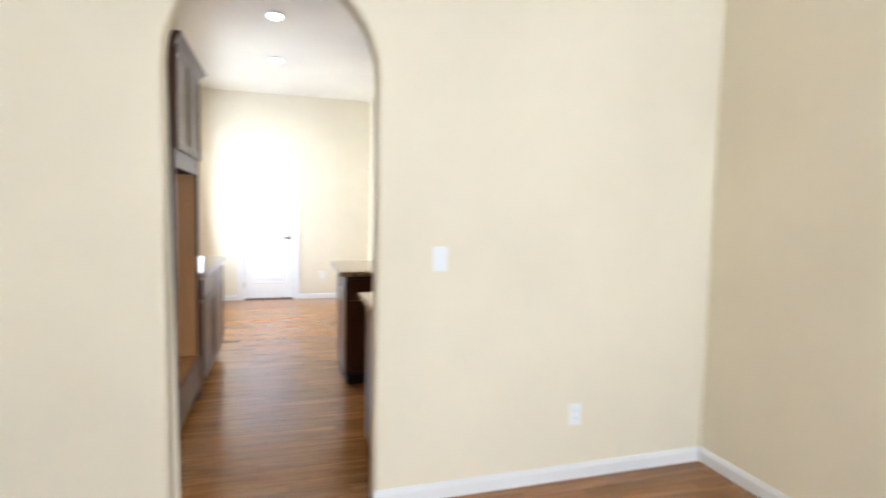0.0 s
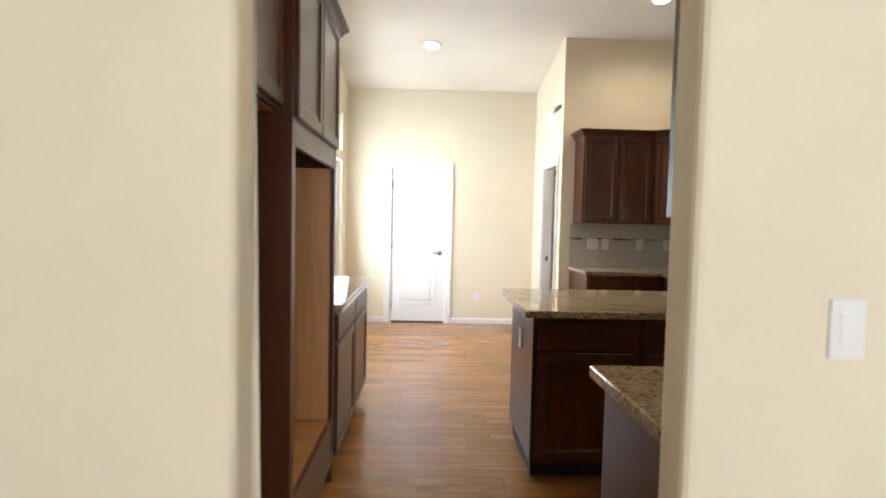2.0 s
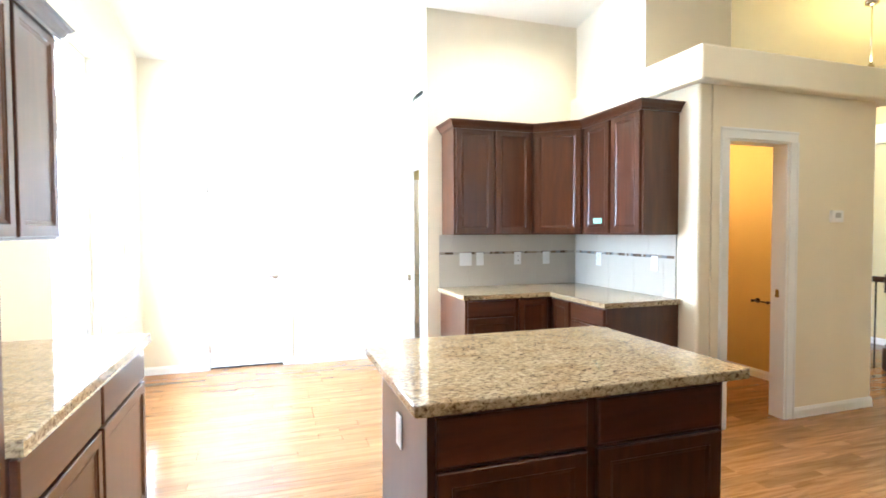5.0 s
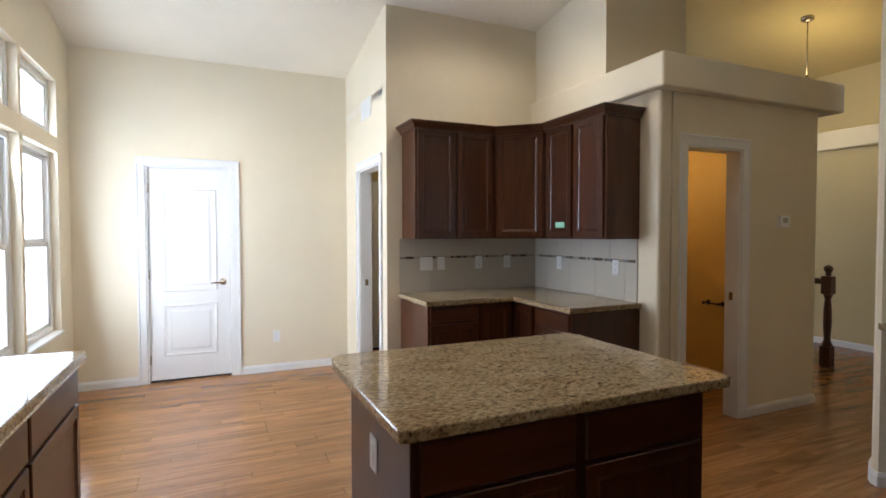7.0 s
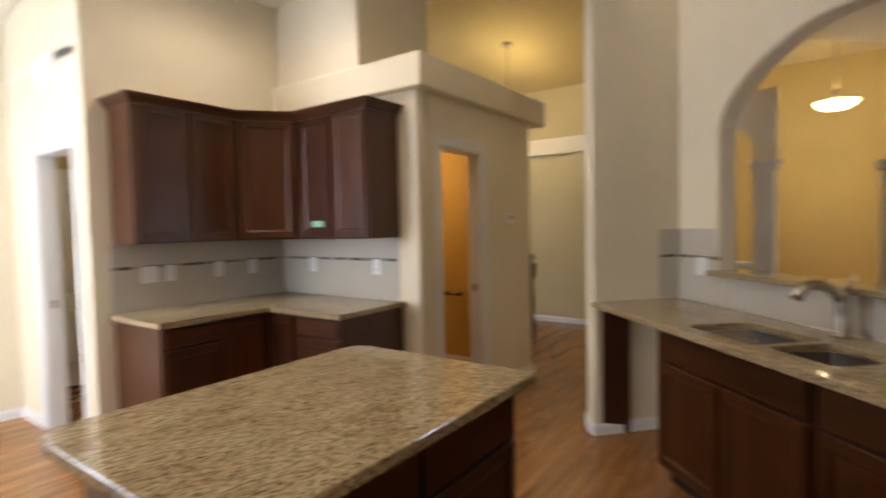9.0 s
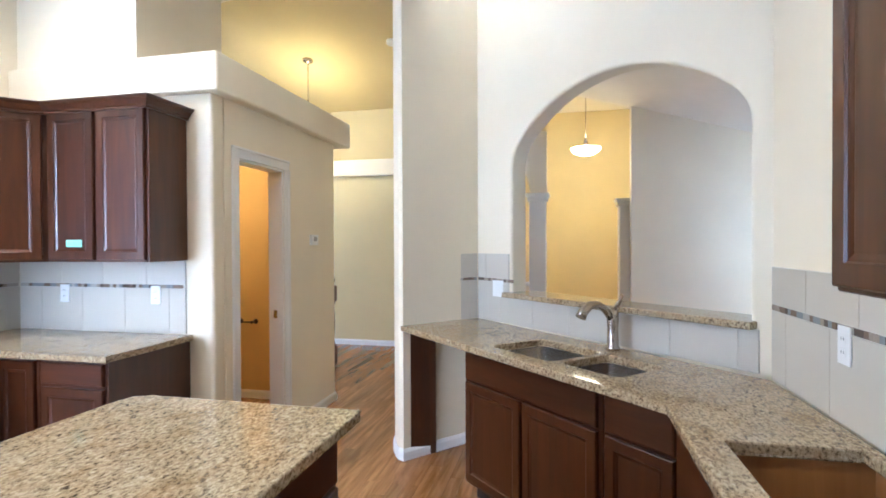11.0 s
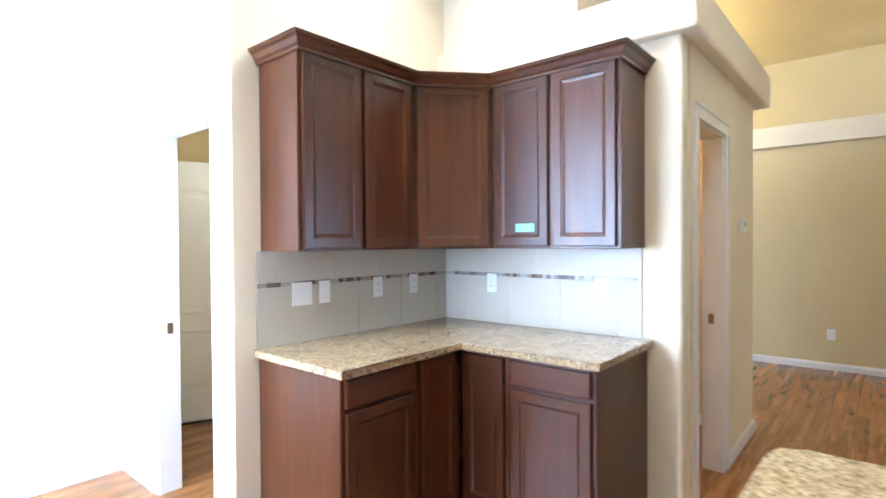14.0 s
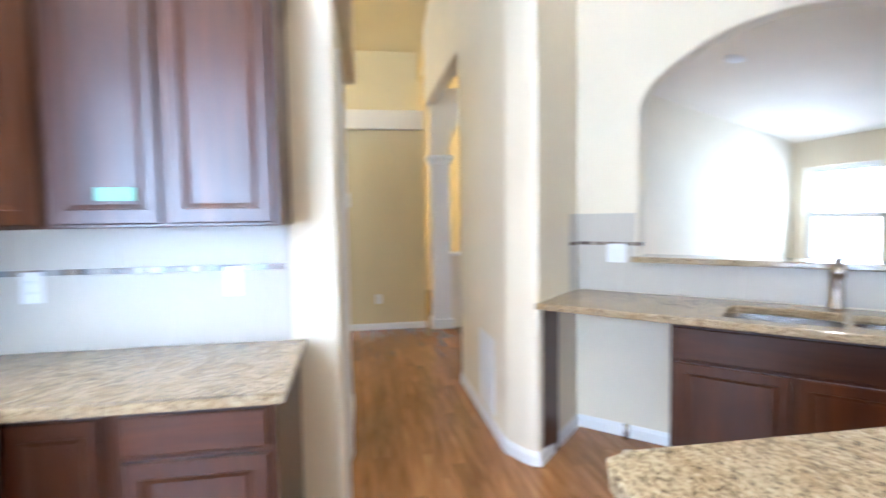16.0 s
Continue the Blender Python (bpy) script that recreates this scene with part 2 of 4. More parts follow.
setting("floor", one_box(-4.2, -9.4, -0.15, 7.7, 2.6, -0.012), SUBFLOOR, "dark joints beneath the oak strip floor", "floor")
# left wall with two windows
WIN = [(-0.76, 0.10), (0.16, 1.02)]
bm = bmesh.new()
box(bm, LEFT - 0.14, BACK + 0.001, -0.1, LEFT, WIN[0][0], 4.2)
box(bm, LEFT - 0.14, WIN[1][1], -0.1, LEFT, FAR + 0.14, 4.2)
box(bm, LEFT - 0.14, WIN[0][1], -0.1, LEFT, WIN[1][0], 4.2)
for a, b in WIN:
    box(bm, LEFT - 0.14, a, -0.1, LEFT, b, 0.62)
    box(bm, LEFT - 0.14, a, 2.08, LEFT, b, 2.2)
    box(bm, LEFT - 0.14, a, 2.66, LEFT, b, 4.2)
setting("wall_west", bm, CREAM, "cream painted kitchen wall with two tall windows")
setting("wall_north", wall_with_hole(LEFT, STUB + 0.1, lambda u: 3.5, 0, 0.14, [(-3.395, -0.05), (-2.62, -0.05), (-2.62, 2.075), (-3.395, 2.075)], -0.1), CREAM, "cream painted wall with a white door").location = (0, FAR, 0)
# block behind the corner cabinets: its side wall has a doorway
w = setting("wall_pantry_side", wall_with_hole(0.0, FAR, lambda u: 3.7, 0, 0.12, [(0.19, -0.05), (0.87, -0.05), (0.87, 2.04), (0.19, 2.04)], -0.1), CREAM, "cream painted side wall with an open doorway")
w.matrix_world = Matrix.Translation((STUB + 0.12, 0, 0)) @ pose(0, 0, 0, 0, 0, 90)
setting("wall_corner_north", one_box(STUB + 0.12, 0, -0.1, 0.12, 0.12, 3.7), CREAM, "cream painted wall above the corner cabinets")
bm = bmesh.new()
box(bm, 0, POW, -0.1, 0.12, 0, 2.41, 0.022, 3)
box(bm, 0, -0.95, 2.41, 0.12, 0, 3.9)
setting("wall_corner_east", bm, CREAM, "cream painted wall beside the corner cabinets")
w = setting("wall_powder_front", wall_with_hole(0.12, 1.74, lambda u: 2.41, 0, 0.12, [(0.26, -0.05), (0.835, -0.05), (0.835, 2.05), (0.26, 2.05)], -0.1), CREAM, "cream painted wall with the powder room doorway")
w.location = (0, POW, 0)
setting("wall_powder_upper", one_box(0.12, -0.95, 2.635, 0.85, -0.83, 4.6), CREAM, "cream painted upper wall set back above the ledge")
setting("wall_powder_end", one_box(1.64, POW + 0.12, -0.1, 1.74, 1.2, 2.41), GOLD, "yellow end wall of the powder room")
setting("ledge", one_box(-0.06, POW - 0.08, 2.40, 1.96, 1.0, 2.635, 0.016, 3), CREAM, "cream painted plant ledge above the powder room", "ledge")
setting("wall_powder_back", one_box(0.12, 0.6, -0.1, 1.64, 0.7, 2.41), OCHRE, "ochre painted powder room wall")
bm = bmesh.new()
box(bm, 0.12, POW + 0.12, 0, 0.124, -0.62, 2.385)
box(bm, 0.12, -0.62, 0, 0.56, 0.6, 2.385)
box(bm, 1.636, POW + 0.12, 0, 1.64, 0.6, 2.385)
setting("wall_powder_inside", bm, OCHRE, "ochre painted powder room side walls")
# pillar at the end of the sink counter, with the hall wall
A, B = (0.565, -2.53), (0.62, -2.47)
bm = bmesh.new()
prism(bm, [A, (0.58, -2.50), B, (0.74, HALL - 0.012), (0.78, HALL), (2.1, HALL), (2.1, HALL - 0.13), (1.30, HALL - 0.13), (1.17, -2.855), (1.057, -2.968)], -0.1, 4.3)
setting("wall_pillar", bm, CREAM, "cream painted wall end between hall and kitchen")
# angled sink wall with the arched pass-through
P0, P1, SILL, SPRING, CROWN = 0.385, 1.97, 1.10, 2.08, 2.42
arch = [(P0, SILL), (P1, SILL)]
# shallow segmental arch with small rounded shoulders
half, rise, mid = (P1 - P0) / 2, CROWN - SPRING, (P0 + P1) / 2
radius = (half * half + rise * rise) / (2 * rise)


def arch_height(x):
    return CROWN - radius + math.sqrt(radius * radius - x * x)


right_side = []
for i in range(7):
    f = i / 6
    x2 = half - 0.10
    p, q, r = (half, SPRING - 0.10), (half, arch_height(half) + 0.005), (x2, arch_height(x2))
    right_side.append(tuple((1 - f) ** 2 * p[k] + 2 * f * (1 - f) * q[k] + f * f * r[k] for k in range(2)))
for i in range(1, 13):
    x = (half - 0.10) * (1 - i / 12)
    right_side.append((x, arch_height(x)))
arch += [(mid + x, z) for x, z in right_side] + [(mid - x, z) for x, z in right_side[-2::-1]]
w = setting("wall_sink", wall_with_hole(-0.05, 2.10, lambda u: 4.3, 0, 0.14, arch, -0.1, 0.02), CREAM, "cream painted angled wall with an arched pass-through")
w.matrix_world = DIAG
# wall between kitchen and dining room with the arched doorway
arch = [(-3.245, -0.05), (-2.39, -0.05)]
for i in range(25):
    a = math.pi * i / 24
    arch.append((-2.8175 + 0.4275 * math.cos(a), 1.97 + 0.4275 * math.sin(a)))
w = setting("wall_arch", wall_with_hole(-4.24, -0.45, lambda u: 4.25, DINE - BACK, 0, arch, -0.1, 0.022), CREAM, "cream painted wall with an arched doorway")
w.location = (0, BACK, 0)
# dining room
bm = bmesh.new()
box(bm, -0.52, -9.3, -0.1, -0.40, DINE, 3.1)
setting("wall_dining_east", bm, CREAM, "cream painted dining room wall")
setting("wall_dining_west", one_box(-4.24, -9.3, -0.1, -4.06, DINE, 3.1), CREAM, "cream painted dining room wall")
bm = bmesh.new()
box(bm, -4.24, -9.42, -0.1, -2.75, -9.3, 3.1)
box(bm, -0.95, -9.42, -0.1, -0.40, -9.3, 3.1)
box(bm, -2.75, -9.42, -0.1, -0.95, -9.3, 0.8)
box(bm, -2.75, -9.42, 2.4, -0.95, -9.3, 3.1)
setting("wall_dining_south", bm, CREAM, "cream painted dining room wall with a wide window opening")
# living room and foyer
bm = bmesh.new()
box(bm, EAST, -7.558, -0.1, EAST + 0.14, -4.46, 4.6)
setting("wall_living_east", bm, CREAM, "cream painted living room wall")
bm = bmesh.new()
box(bm, -0.40, -7.70, -0.1, 3.03, -7.56, 4)
box(bm, 4.09, -7.70, -0.1, EAST + 0.14, -7.56, 4)
box(bm, 3.03, -7.70, -0.1, 4.09, -7.56, 0.69)
box(bm, 3.03, -7.70, 1.97, 4.09, -7.56, 4)
setting("wall_living_south", bm, CREAM, "cream painted living room wall with a window")
setting("wall_hall_end", one_box(EAST, -2.38, -0.1, EAST + 0.5, 2.6, 2.45), GOLD, "yellow hall end wall")
setting("wall_hall_upper", one_box(EAST + 0.5, -2.38, -0.1, EAST + 0.62, 2.6, 5.2), GOLD, "yellow upper hall wall")
setting("hall_ledge", one_box(EAST - 0.06, -2.38, 2.45, EAST + 0.5, 2.6, 2.68, 0.01, 2), CREAM, "cream painted ledge along the hall wall", "ledge")
setting("wall_foyer_north", one_box(1.92, 2.5, -0.1, 8.2, 2.62, 5.2), GOLD, "yellow stairwell wall")
setting("wall_foyer_east", one_box(7.6, -7.5, -0.1, 7.72, 2.5, 4.8), GOLD, "yellow foyer wall")
setting("wall_foyer_south", one_box(EAST + 0.145, -5.6, -0.1, 7.6, -5.48, 4.8), GOLD, "yellow foyer wall")
setting("wall_foyer_side", one_box(EAST + 0.62, -2.38, -0.1, 7.6, -2.26, 4.8), GOLD, "yellow foyer wall")
setting("hall_beam", one_box(2.1, HALL - 0.13, 2.75, EAST, HALL, 4.8, 0.01, 2), CREAM, "cream painted beam between hall and living room", "beam")
# ceilings
bm = bmesh.new()


def slab(bm, quad, t=0.1):
    lo = [bm.verts.new(p) for p in quad]
    hi = [bm.verts.new((p[0], p[1], p[2] + t)) for p in quad]
    bm.faces.new(lo[::-1])
    bm.faces.new(hi)
    for i in range(4):
        bm.faces.new((lo[i], lo[(i + 1) % 4], hi[(i + 1) % 4], hi[i]))


slab(bm, [(-4.2, FAR + 0.2, kitchen_top(FAR + 0.2)), (0.98, FAR + 0.2, kitchen_top(FAR + 0.2)), (0.98, -4.5, kitchen_top(-4.5)), (-4.2, -4.5, kitchen_top(-4.5))])
setting("ceiling_kitchen", bm, CEIL, "cream painted vaulted kitchen ceiling", "ceiling")
bm = bmesh.new()
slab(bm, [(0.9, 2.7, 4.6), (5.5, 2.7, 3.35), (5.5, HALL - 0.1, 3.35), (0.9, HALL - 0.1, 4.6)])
# Lamp glow on the ceiling is put into its yellow base colour.
setting("ceiling_foyer", bm, GOLD, "vaulted hall ceiling with yellow lamp glow in its colour", "ceiling")
setting("ceiling_header", one_box(0.9, -2.39, 3.5, 0.98, 2.6, 4.7), CEIL, "cream painted header between ceilings", "ceiling")
bm = bmesh.new()
slab(bm, [(-0.7, -7.7, 2.28), (EAST + 0.1, -7.7, 2.28), (EAST + 0.1, HALL, 3.84), (-0.7, HALL, 3.84)])
setting("ceiling_living", bm, CEIL, "cream painted sloped living room ceiling", "ceiling")
setting("ceiling_entry", one_box(EAST + 0.145, -5.6, 4.0, 7.7, -2.18, 4.1), CEIL, "cream painted entry ceiling", "ceiling")
setting("ceiling_dining", one_box(-4.2, -9.4, 3.0, -0.4, DINE, 3.1), CEIL, "cream painted dining room ceiling", "ceiling")
setting("ceiling_powder", one_box(0.1, POW + 0.1, 2.385, 1.74, 0.7, 2.398), CEIL, "cream painted powder room ceiling", "ceiling")
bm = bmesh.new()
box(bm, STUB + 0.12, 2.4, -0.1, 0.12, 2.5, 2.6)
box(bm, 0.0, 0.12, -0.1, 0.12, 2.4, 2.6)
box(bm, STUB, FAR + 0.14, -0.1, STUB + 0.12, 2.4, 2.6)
setting("wall_pantry_inside", bm, GOLD, "yellow pantry walls")
setting("ceiling_pantry", one_box(STUB, 0.1, 2.6, 0.12, 2.5, 2.66), CEIL, "cream painted pantry ceiling", "ceiling")

# ---- cabinets ----


def panel_door(w, h, mat, t=0.02, rail=0.05):
    """A cabinet door with a recessed field and a moulded raised panel, in its own x (width) and z (height), front at -y."""
    bm = bmesh.new()
    steps = [(0.0, 0.0), (0.0, -t + 0.004), (0.004, -t), (rail - 0.004, -t), (rail, -t + 0.005), (rail + 0.004, -t + 0.0055), (rail + 0.014, -t + 0.009), (rail + 0.018, -t + 0.0085)]
    if w < 2 * rail + 0.1 or h < 2 * rail + 0.1:
        steps = [(0.0, 0.0), (0.0, -t + 0.004), (0.006, -t), (0.012, -t)]
    rings = []
    for inset, y in steps:
        rings.append([bm.verts.new(p) for p in ((inset, y, inset), (w - inset, y, inset), (w - inset, y, h - inset), (inset, y, h - inset))])
    for a, b in zip(rings, rings[1:]):
        for k in range(4):
            bm.faces.new((a[k], a[(k + 1) % 4], b[(k + 1) % 4], b[k]))
    bm.faces.new(rings[-1])
    bm.faces.new(rings[0][::-1])
    return bm


def add_front(parent, name, x, z, w, h, y):
    ob = part(name, panel_door(w, h, CHERRY), CHERRY if h > 0.25 else CHERRY_H, parent)
    ob.location = (x, y, z)
    return ob


def base_cabinet(m, w, fronts, label, depth=0.60, group="base cabinets", height=0.876, back=True):
    """fronts: rows of (name, x, z, width, height). Front face looks to -y, back at y = 0."""
    c = thing("base_cabinet", m, label, "cabinet", group)
    part("body", one_box(0, -depth, 0.10, w, 0, height, 0.003), CHERRY, c)
    part("toe_kick", one_box(0.01, -depth + 0.07, 0, w - 0.01, -0.02, 0.10), TOEKICK, c)
    for f in fronts:
        add_front(c, *f[:5], -depth)
    return c


def crown(bm, pts, z, h=0.07, out=0.055, depth=None):
    """A crown moulding along the open line pts (x, y), projecting to its right-hand side."""
    prof = [(0.0, 0.0), (0.012, 0.0), (0.012, 0.014), (0.022, 0.022), (0.034, 0.044), (out - 0.006, 0.054), (out - 0.006, 0.06), (out, 0.062), (out, h), (0.0, h)]
    n = len(pts)
    dirs = [(Vector(pts[i + 1]) - Vector(pts[i])).normalized() for i in range(n - 1)]
    rings = []
    for i, p in enumerate(pts):
        da, db = dirs[max(i - 1, 0)], dirs[min(i, n - 2)]
        na, nb = Vector((da.y, -da.x)), Vector((db.y, -db.x))
        mit = (na + nb).normalized()
        k = 1.0 / max(0.3, mit.dot(na))
        rings.append([bm.verts.new((p[0] + mit.x * o * k, p[1] + mit.y * o * k, z + dz)) for o, dz in prof])
    for a, b in zip(rings, rings[1:]):
        for k in range(len(prof)):
            bm.faces.new((a[k], a[(k + 1) % len(prof)], b[(k + 1) % len(prof)], b[k]))
    bm.faces.new(rings[0][::-1])
    bm.faces.new(rings[-1])
    return bm


def upper_cabinet(m, w, doors, label, z0=1.372, h=0.89, depth=0.305, group="upper cabinets", gap=0.02):
    c = thing("upper_cabinet", m, label, "cabinet", group)
    part("body", one_box(0, -depth, z0, w, 0, z0 + h, 0.003), CHERRY, c)
    dw = (w - gap * 2 - 0.026 * (doors - 1)) / doors
    for i in range(doors):
        add_front(c, "door", gap + i * (dw + 0.026), z0 + 0.012, dw, h - 0.03, -depth)
    return c


# corner run: uppers (24 in wide, diagonal corner, 24 in wide)
UL = -1.345
upper_cabinet(pose(UL, -0.001, 0), 0.715, 2, "dark cherry wall cabinet with two raised-panel doors")
upper_cabinet(pose(-0.001, -0.602, 0, 0, 0, -90), 0.712, 2, "dark cherry wall cabinet, green tape on one door")
c = thing("upper_cabinet", pose(0, 0, 0), "dark cherry diagonal corner wall cabinet", "cabinet", "upper cabinets")
part("body", prism(bmesh.new(), [(-0.001, -0.001), (-0.628, -0.001), (-0.628, -0.305), (-0.305, -0.60), (-0.001, -0.60)], 1.372, 2.262), CHERRY, c)
dl = math.hypot(0.323, 0.295)
d = part("door", panel_door(dl - 0.05, 0.86, CHERRY), CHERRY, c)
d.matrix_local = Matrix.Translation((-0.628, -0.305, 1.384)) @ pose(0, 0, 0, 0, 0, math.degrees(math.atan2(-0.295, 0.323))) @ Matrix.Translation((0.025, 0, 0))
cr = thing("crown_moulding", pose(0, 0, 0), "dark cherry crown moulding along the corner cabinets", "moulding")
part("crown", crown(bmesh.new(), [(UL, 0), (UL, -0.325), (-0.635, -0.325), (-0.325, -0.608), (-0.325, -1.316), (0, -1.316)], 2.236, 0.066), CHERRY_H, cr)
# base run
LOW = [("drawer_front", 0.02, 0.748, 0.39, 0.113), ("door", 0.02, 0.125, 0.39, 0.605)]
base_cabinet(pose(-1.36, -0.001, 0), 0.43, LOW, "dark cherry base cabinet with drawer and door")
base_cabinet(pose(-0.928, -0.001, 0), 0.325, [("door", 0.02, 0.125, 0.255, 0.735)], "dark cherry corner base cabinet")
base_cabinet(pose(-0.001, -0.605, 0, 0, 0, -90), 0.288, [("door", 0.02, 0.125, 0.245, 0.735)], "dark cherry corner base cabinet")
base_cabinet(pose(-0.001, -0.895, 0, 0, 0, -90), 0.43, LOW, "dark cherry base cabinet with drawer and door")


def counter(name, outline, label, z0=0.876, z1=0.914, holes=()):
    bm = bmesh.new()
    loops = [[[bm.verts.new((x, y, z)) for x, y in loop] for loop in (outline, *holes)] for z in (z0, z1)]
    for level in loops:
        es = [bm.edges.new((l[i], l[(i + 1) % len(l)])) for l in level for i in range(len(l))]
        bmesh.ops.triangle_fill(bm, use_beauty=True, use_dissolve=False, edges=es)
    for a, b in zip(*loops):
        for i in range(len(a)):
            j = (i + 1) % len(a)
            bm.faces.new((a[i], a[j], b[j], b[i]))
    es = [bm.edges.get((l[i], l[(i + 1) % len(l)])) for level in loops for l in level for i in range(len(l))]
    bmesh.ops.bevel(bm, geom=es, offset=0.006, segments=2, affect="EDGES", profile=0.5)
    return tagged(new(name, mesh(name, bm, GRANITE)), label, "countertop")


counter("countertop", [(-1.385, -0.012), (-1.385, -0.645), (-0.645, -0.645), (-0.645, -1.355), (-0.012, -1.355), (-0.012, -0.012)], "polished speckled granite worktop on the corner cabinets")


def rounded(outline, radii, n=6):
    out = []
    k = len(outline)
    for i, (p, r) in enumerate(zip(outline, radii)):
        p = Vector(p)
        a = (Vector(outline[i - 1]) - p).normalized()
        b = (Vector(outline[(i + 1) % k]) - p).normalized()
        if r <= 0:
            out.append(tuple(p))
            continue
        half = math.acos(max(-1, min(1, a.dot(b)))) / 2
        t = r / math.tan(half)
        c0 = p + (a + b).normalized() * (r / math.sin(half))
        s, e = p + a * t - c0, p + b * t - c0
        for j in range(n + 1):
            f = j / n
            v = (s * (1 - f) + e * f).normalized() * r
            out.append(tuple(c0 + v))
    return out


# island
isl = thing("island", pose(0, 0, 0), "dark cherry kitchen island with drawers and doors", "island")
part("body", one_box(-2.335, -2.85, 0.10, -1.215, -2.20, 0.876, 0.003), CHERRY, isl)
part("toe_kick", one_box(-2.315, -2.78, 0, -1.235, -2.22, 0.10), TOEKICK, isl)
for i in range(2):
    for nm, z, h in (("drawer_front", 0.70, 0.15), ("door", 0.125, 0.56)):
        o = part(nm, panel_door(0.515, h, CHERRY), CHERRY if h > 0.2 else CHERRY_H, isl)
        o.location = (-2.31 + i * 0.555, -2.85, z)
counter("countertop", rounded([(-2.39, -2.92), (-1.16, -2.92), (-1.16, -2.02), (-2.39, -2.02)], [0.015, 0.015, 0.10, 0.10]), "polished speckled granite island worktop with rounded corners")

# left run: refrigerator bay, tall oven cabinet, base and wall cabinets
OV0, OV1, OVX = -3.70, -2.85, -3.36
fr = upper_cabinet(pose(LEFT + 0.001, OV0 - 0.003, 0, 0, 0, -270) @ Matrix.Translation((-0.705, 0, 0)), 0.702, 2, "dark cherry cabinet above the empty refrigerator bay", 1.71, 0.55, 0.56)
part("bottom_panel", one_box(0.01, -0.54, 1.704, 0.692, -0.01, 1.7095), CARCASS, fr, "pale birch underside")
oc = thing("oven_cabinet", pose(LEFT + 0.001, OV0, 0, 0, 0, 90), "tall dark cherry cabinet with an empty oven opening", "cabinet")
W, DP = OV1 - OV0, OVX - LEFT
part("side_panel", one_box(0, -DP, 0, 0.02, 0, 2.286), CHERRY, oc)
part("side_panel", one_box(W - 0.02, -DP, 0, W, 0, 2.286), CHERRY, oc)
part("shelf", one_box(0.02, -DP + 0.02, 0.31, W - 0.02, -0.02, 0.33), CARCASS, oc)
part("lining", one_box(0.02, -DP + 0.02, 0.33, 0.032, -0.02, 1.60), CARCASS, oc)
part("lining", one_box(W - 0.032, -DP + 0.02, 0.33, W - 0.02, -0.02, 1.60), CARCASS, oc)
part("back_panel", one_box(0.02, -0.02, 0.0, W - 0.02, 0, 2.286), CARCASS, oc)
part("rail", one_box(0.02, -DP, 1.60, W - 0.02, -DP + 0.02, 1.69), CHERRY_H, oc)
part("rail", one_box(0.02, -DP, 0.10, W - 0.02, -DP + 0.02, 0.33), CHERRY_H, oc)
part("top_box", one_box(0.02, -DP, 1.69, W - 0.02, -0.02, 2.286), CHERRY, oc)
part("stile", one_box(0.0, -DP - 0.002, 0.10, 0.045, -DP, 2.286), CHERRY, oc)
part("stile", one_box(W - 0.045, -DP - 0.002, 0.10, W, -DP, 2.286), CHERRY, oc)
for i in range(2):
    add_front(oc, "door", 0.02 + i * (W / 2 - 0.015), 1.695, W / 2 - 0.025, 0.57, -DP)
holes = bmesh.new()
for i in range(24):
    for y in (-DP + 0.06, -0.10):
        box(holes, W - 0.0335, y - 0.002, 0.42 + i * 0.05, W - 0.0318, y + 0.002, 0.424 + i * 0.05)
tagged(part("pin_holes", holes, DARK, oc, "small drilled shelf-pin holes"), kind="stuff")
part("toe_kick", one_box(0.02, -DP + 0.07, 0, W - 0.02, -DP + 0.09, 0.10), TOEKICK, oc)
cr = thing("crown_moulding", pose(0, 0, 0), "dark cherry crown moulding along the tall cabinets", "moulding")
part("crown", crown(bmesh.new(), [(LEFT, OV1), (OVX, OV1), (OVX, OV0), (LEFT + 0.56, OV0), (LEFT + 0.56, BACK)][::-1], 2.236, 0.066), CHERRY_H, cr)
lb = base_cabinet(pose(LEFT + 0.001, OV1 + 0.002, 0, 0, 0, 90), 1.33, [("drawer_front", 0.02, 0.715, 0.63, 0.145), ("door", 0.02, 0.125, 0.63, 0.575), ("drawer_front", 0.675, 0.715, 0.63, 0.145), ("door", 0.675, 0.125, 0.63, 0.575)], "dark cherry base cabinet with two drawers and doors")
counter("countertop", [(LEFT + 0.012, OV1 + 0.003), (-3.322, OV1 + 0.003), (-3.322, -1.485), (LEFT + 0.012, -1.485)], "polished speckled granite worktop below the window wall")
upper_cabinet(pose(LEFT + 0.001, OV1 + 0.002, 0, 0, 0, 90), 1.245, 3, "dark cherry wall cabinet beside the window")
cr = thing("crown_moulding", pose(0, 0, 0), "dark cherry crown moulding above the wall cabinet", "moulding")
part("crown", crown(bmesh.new(), [(LEFT + 0.325, OV1 + 0.06), (LEFT + 0.325, -1.603), (LEFT, -1.603)], 2.236, 0.066), CHERRY_H, cr)


# ---- range run on the arch wall and the angled sink run ----
FRONT = -3.92
NARROW = [("drawer_front", 0.02, 0.715, 0.26, 0.145), ("door", 0.02, 0.125, 0.26, 0.575)]
base_cabinet(pose(-2.045, BACK + 0.001, 0, 0, 0, 180), 0.30, NARROW, "dark cherry base cabinet by the arched doorway", 0.455)
rc = thing("base_cabinet", pose(-1.16, BACK + 0.001, 0, 0, 0, 180), "cherry base cabinet below the empty cooktop cutout", "cabinet", "base cabinets")
part("side_panel", one_box(0, -0.436, 0.10, 0.018, 0, 0.876), CARCASS, rc)
part("side_panel", one_box(0.862, -0.436, 0.10, 0.88, 0, 0.876), CARCASS, rc)
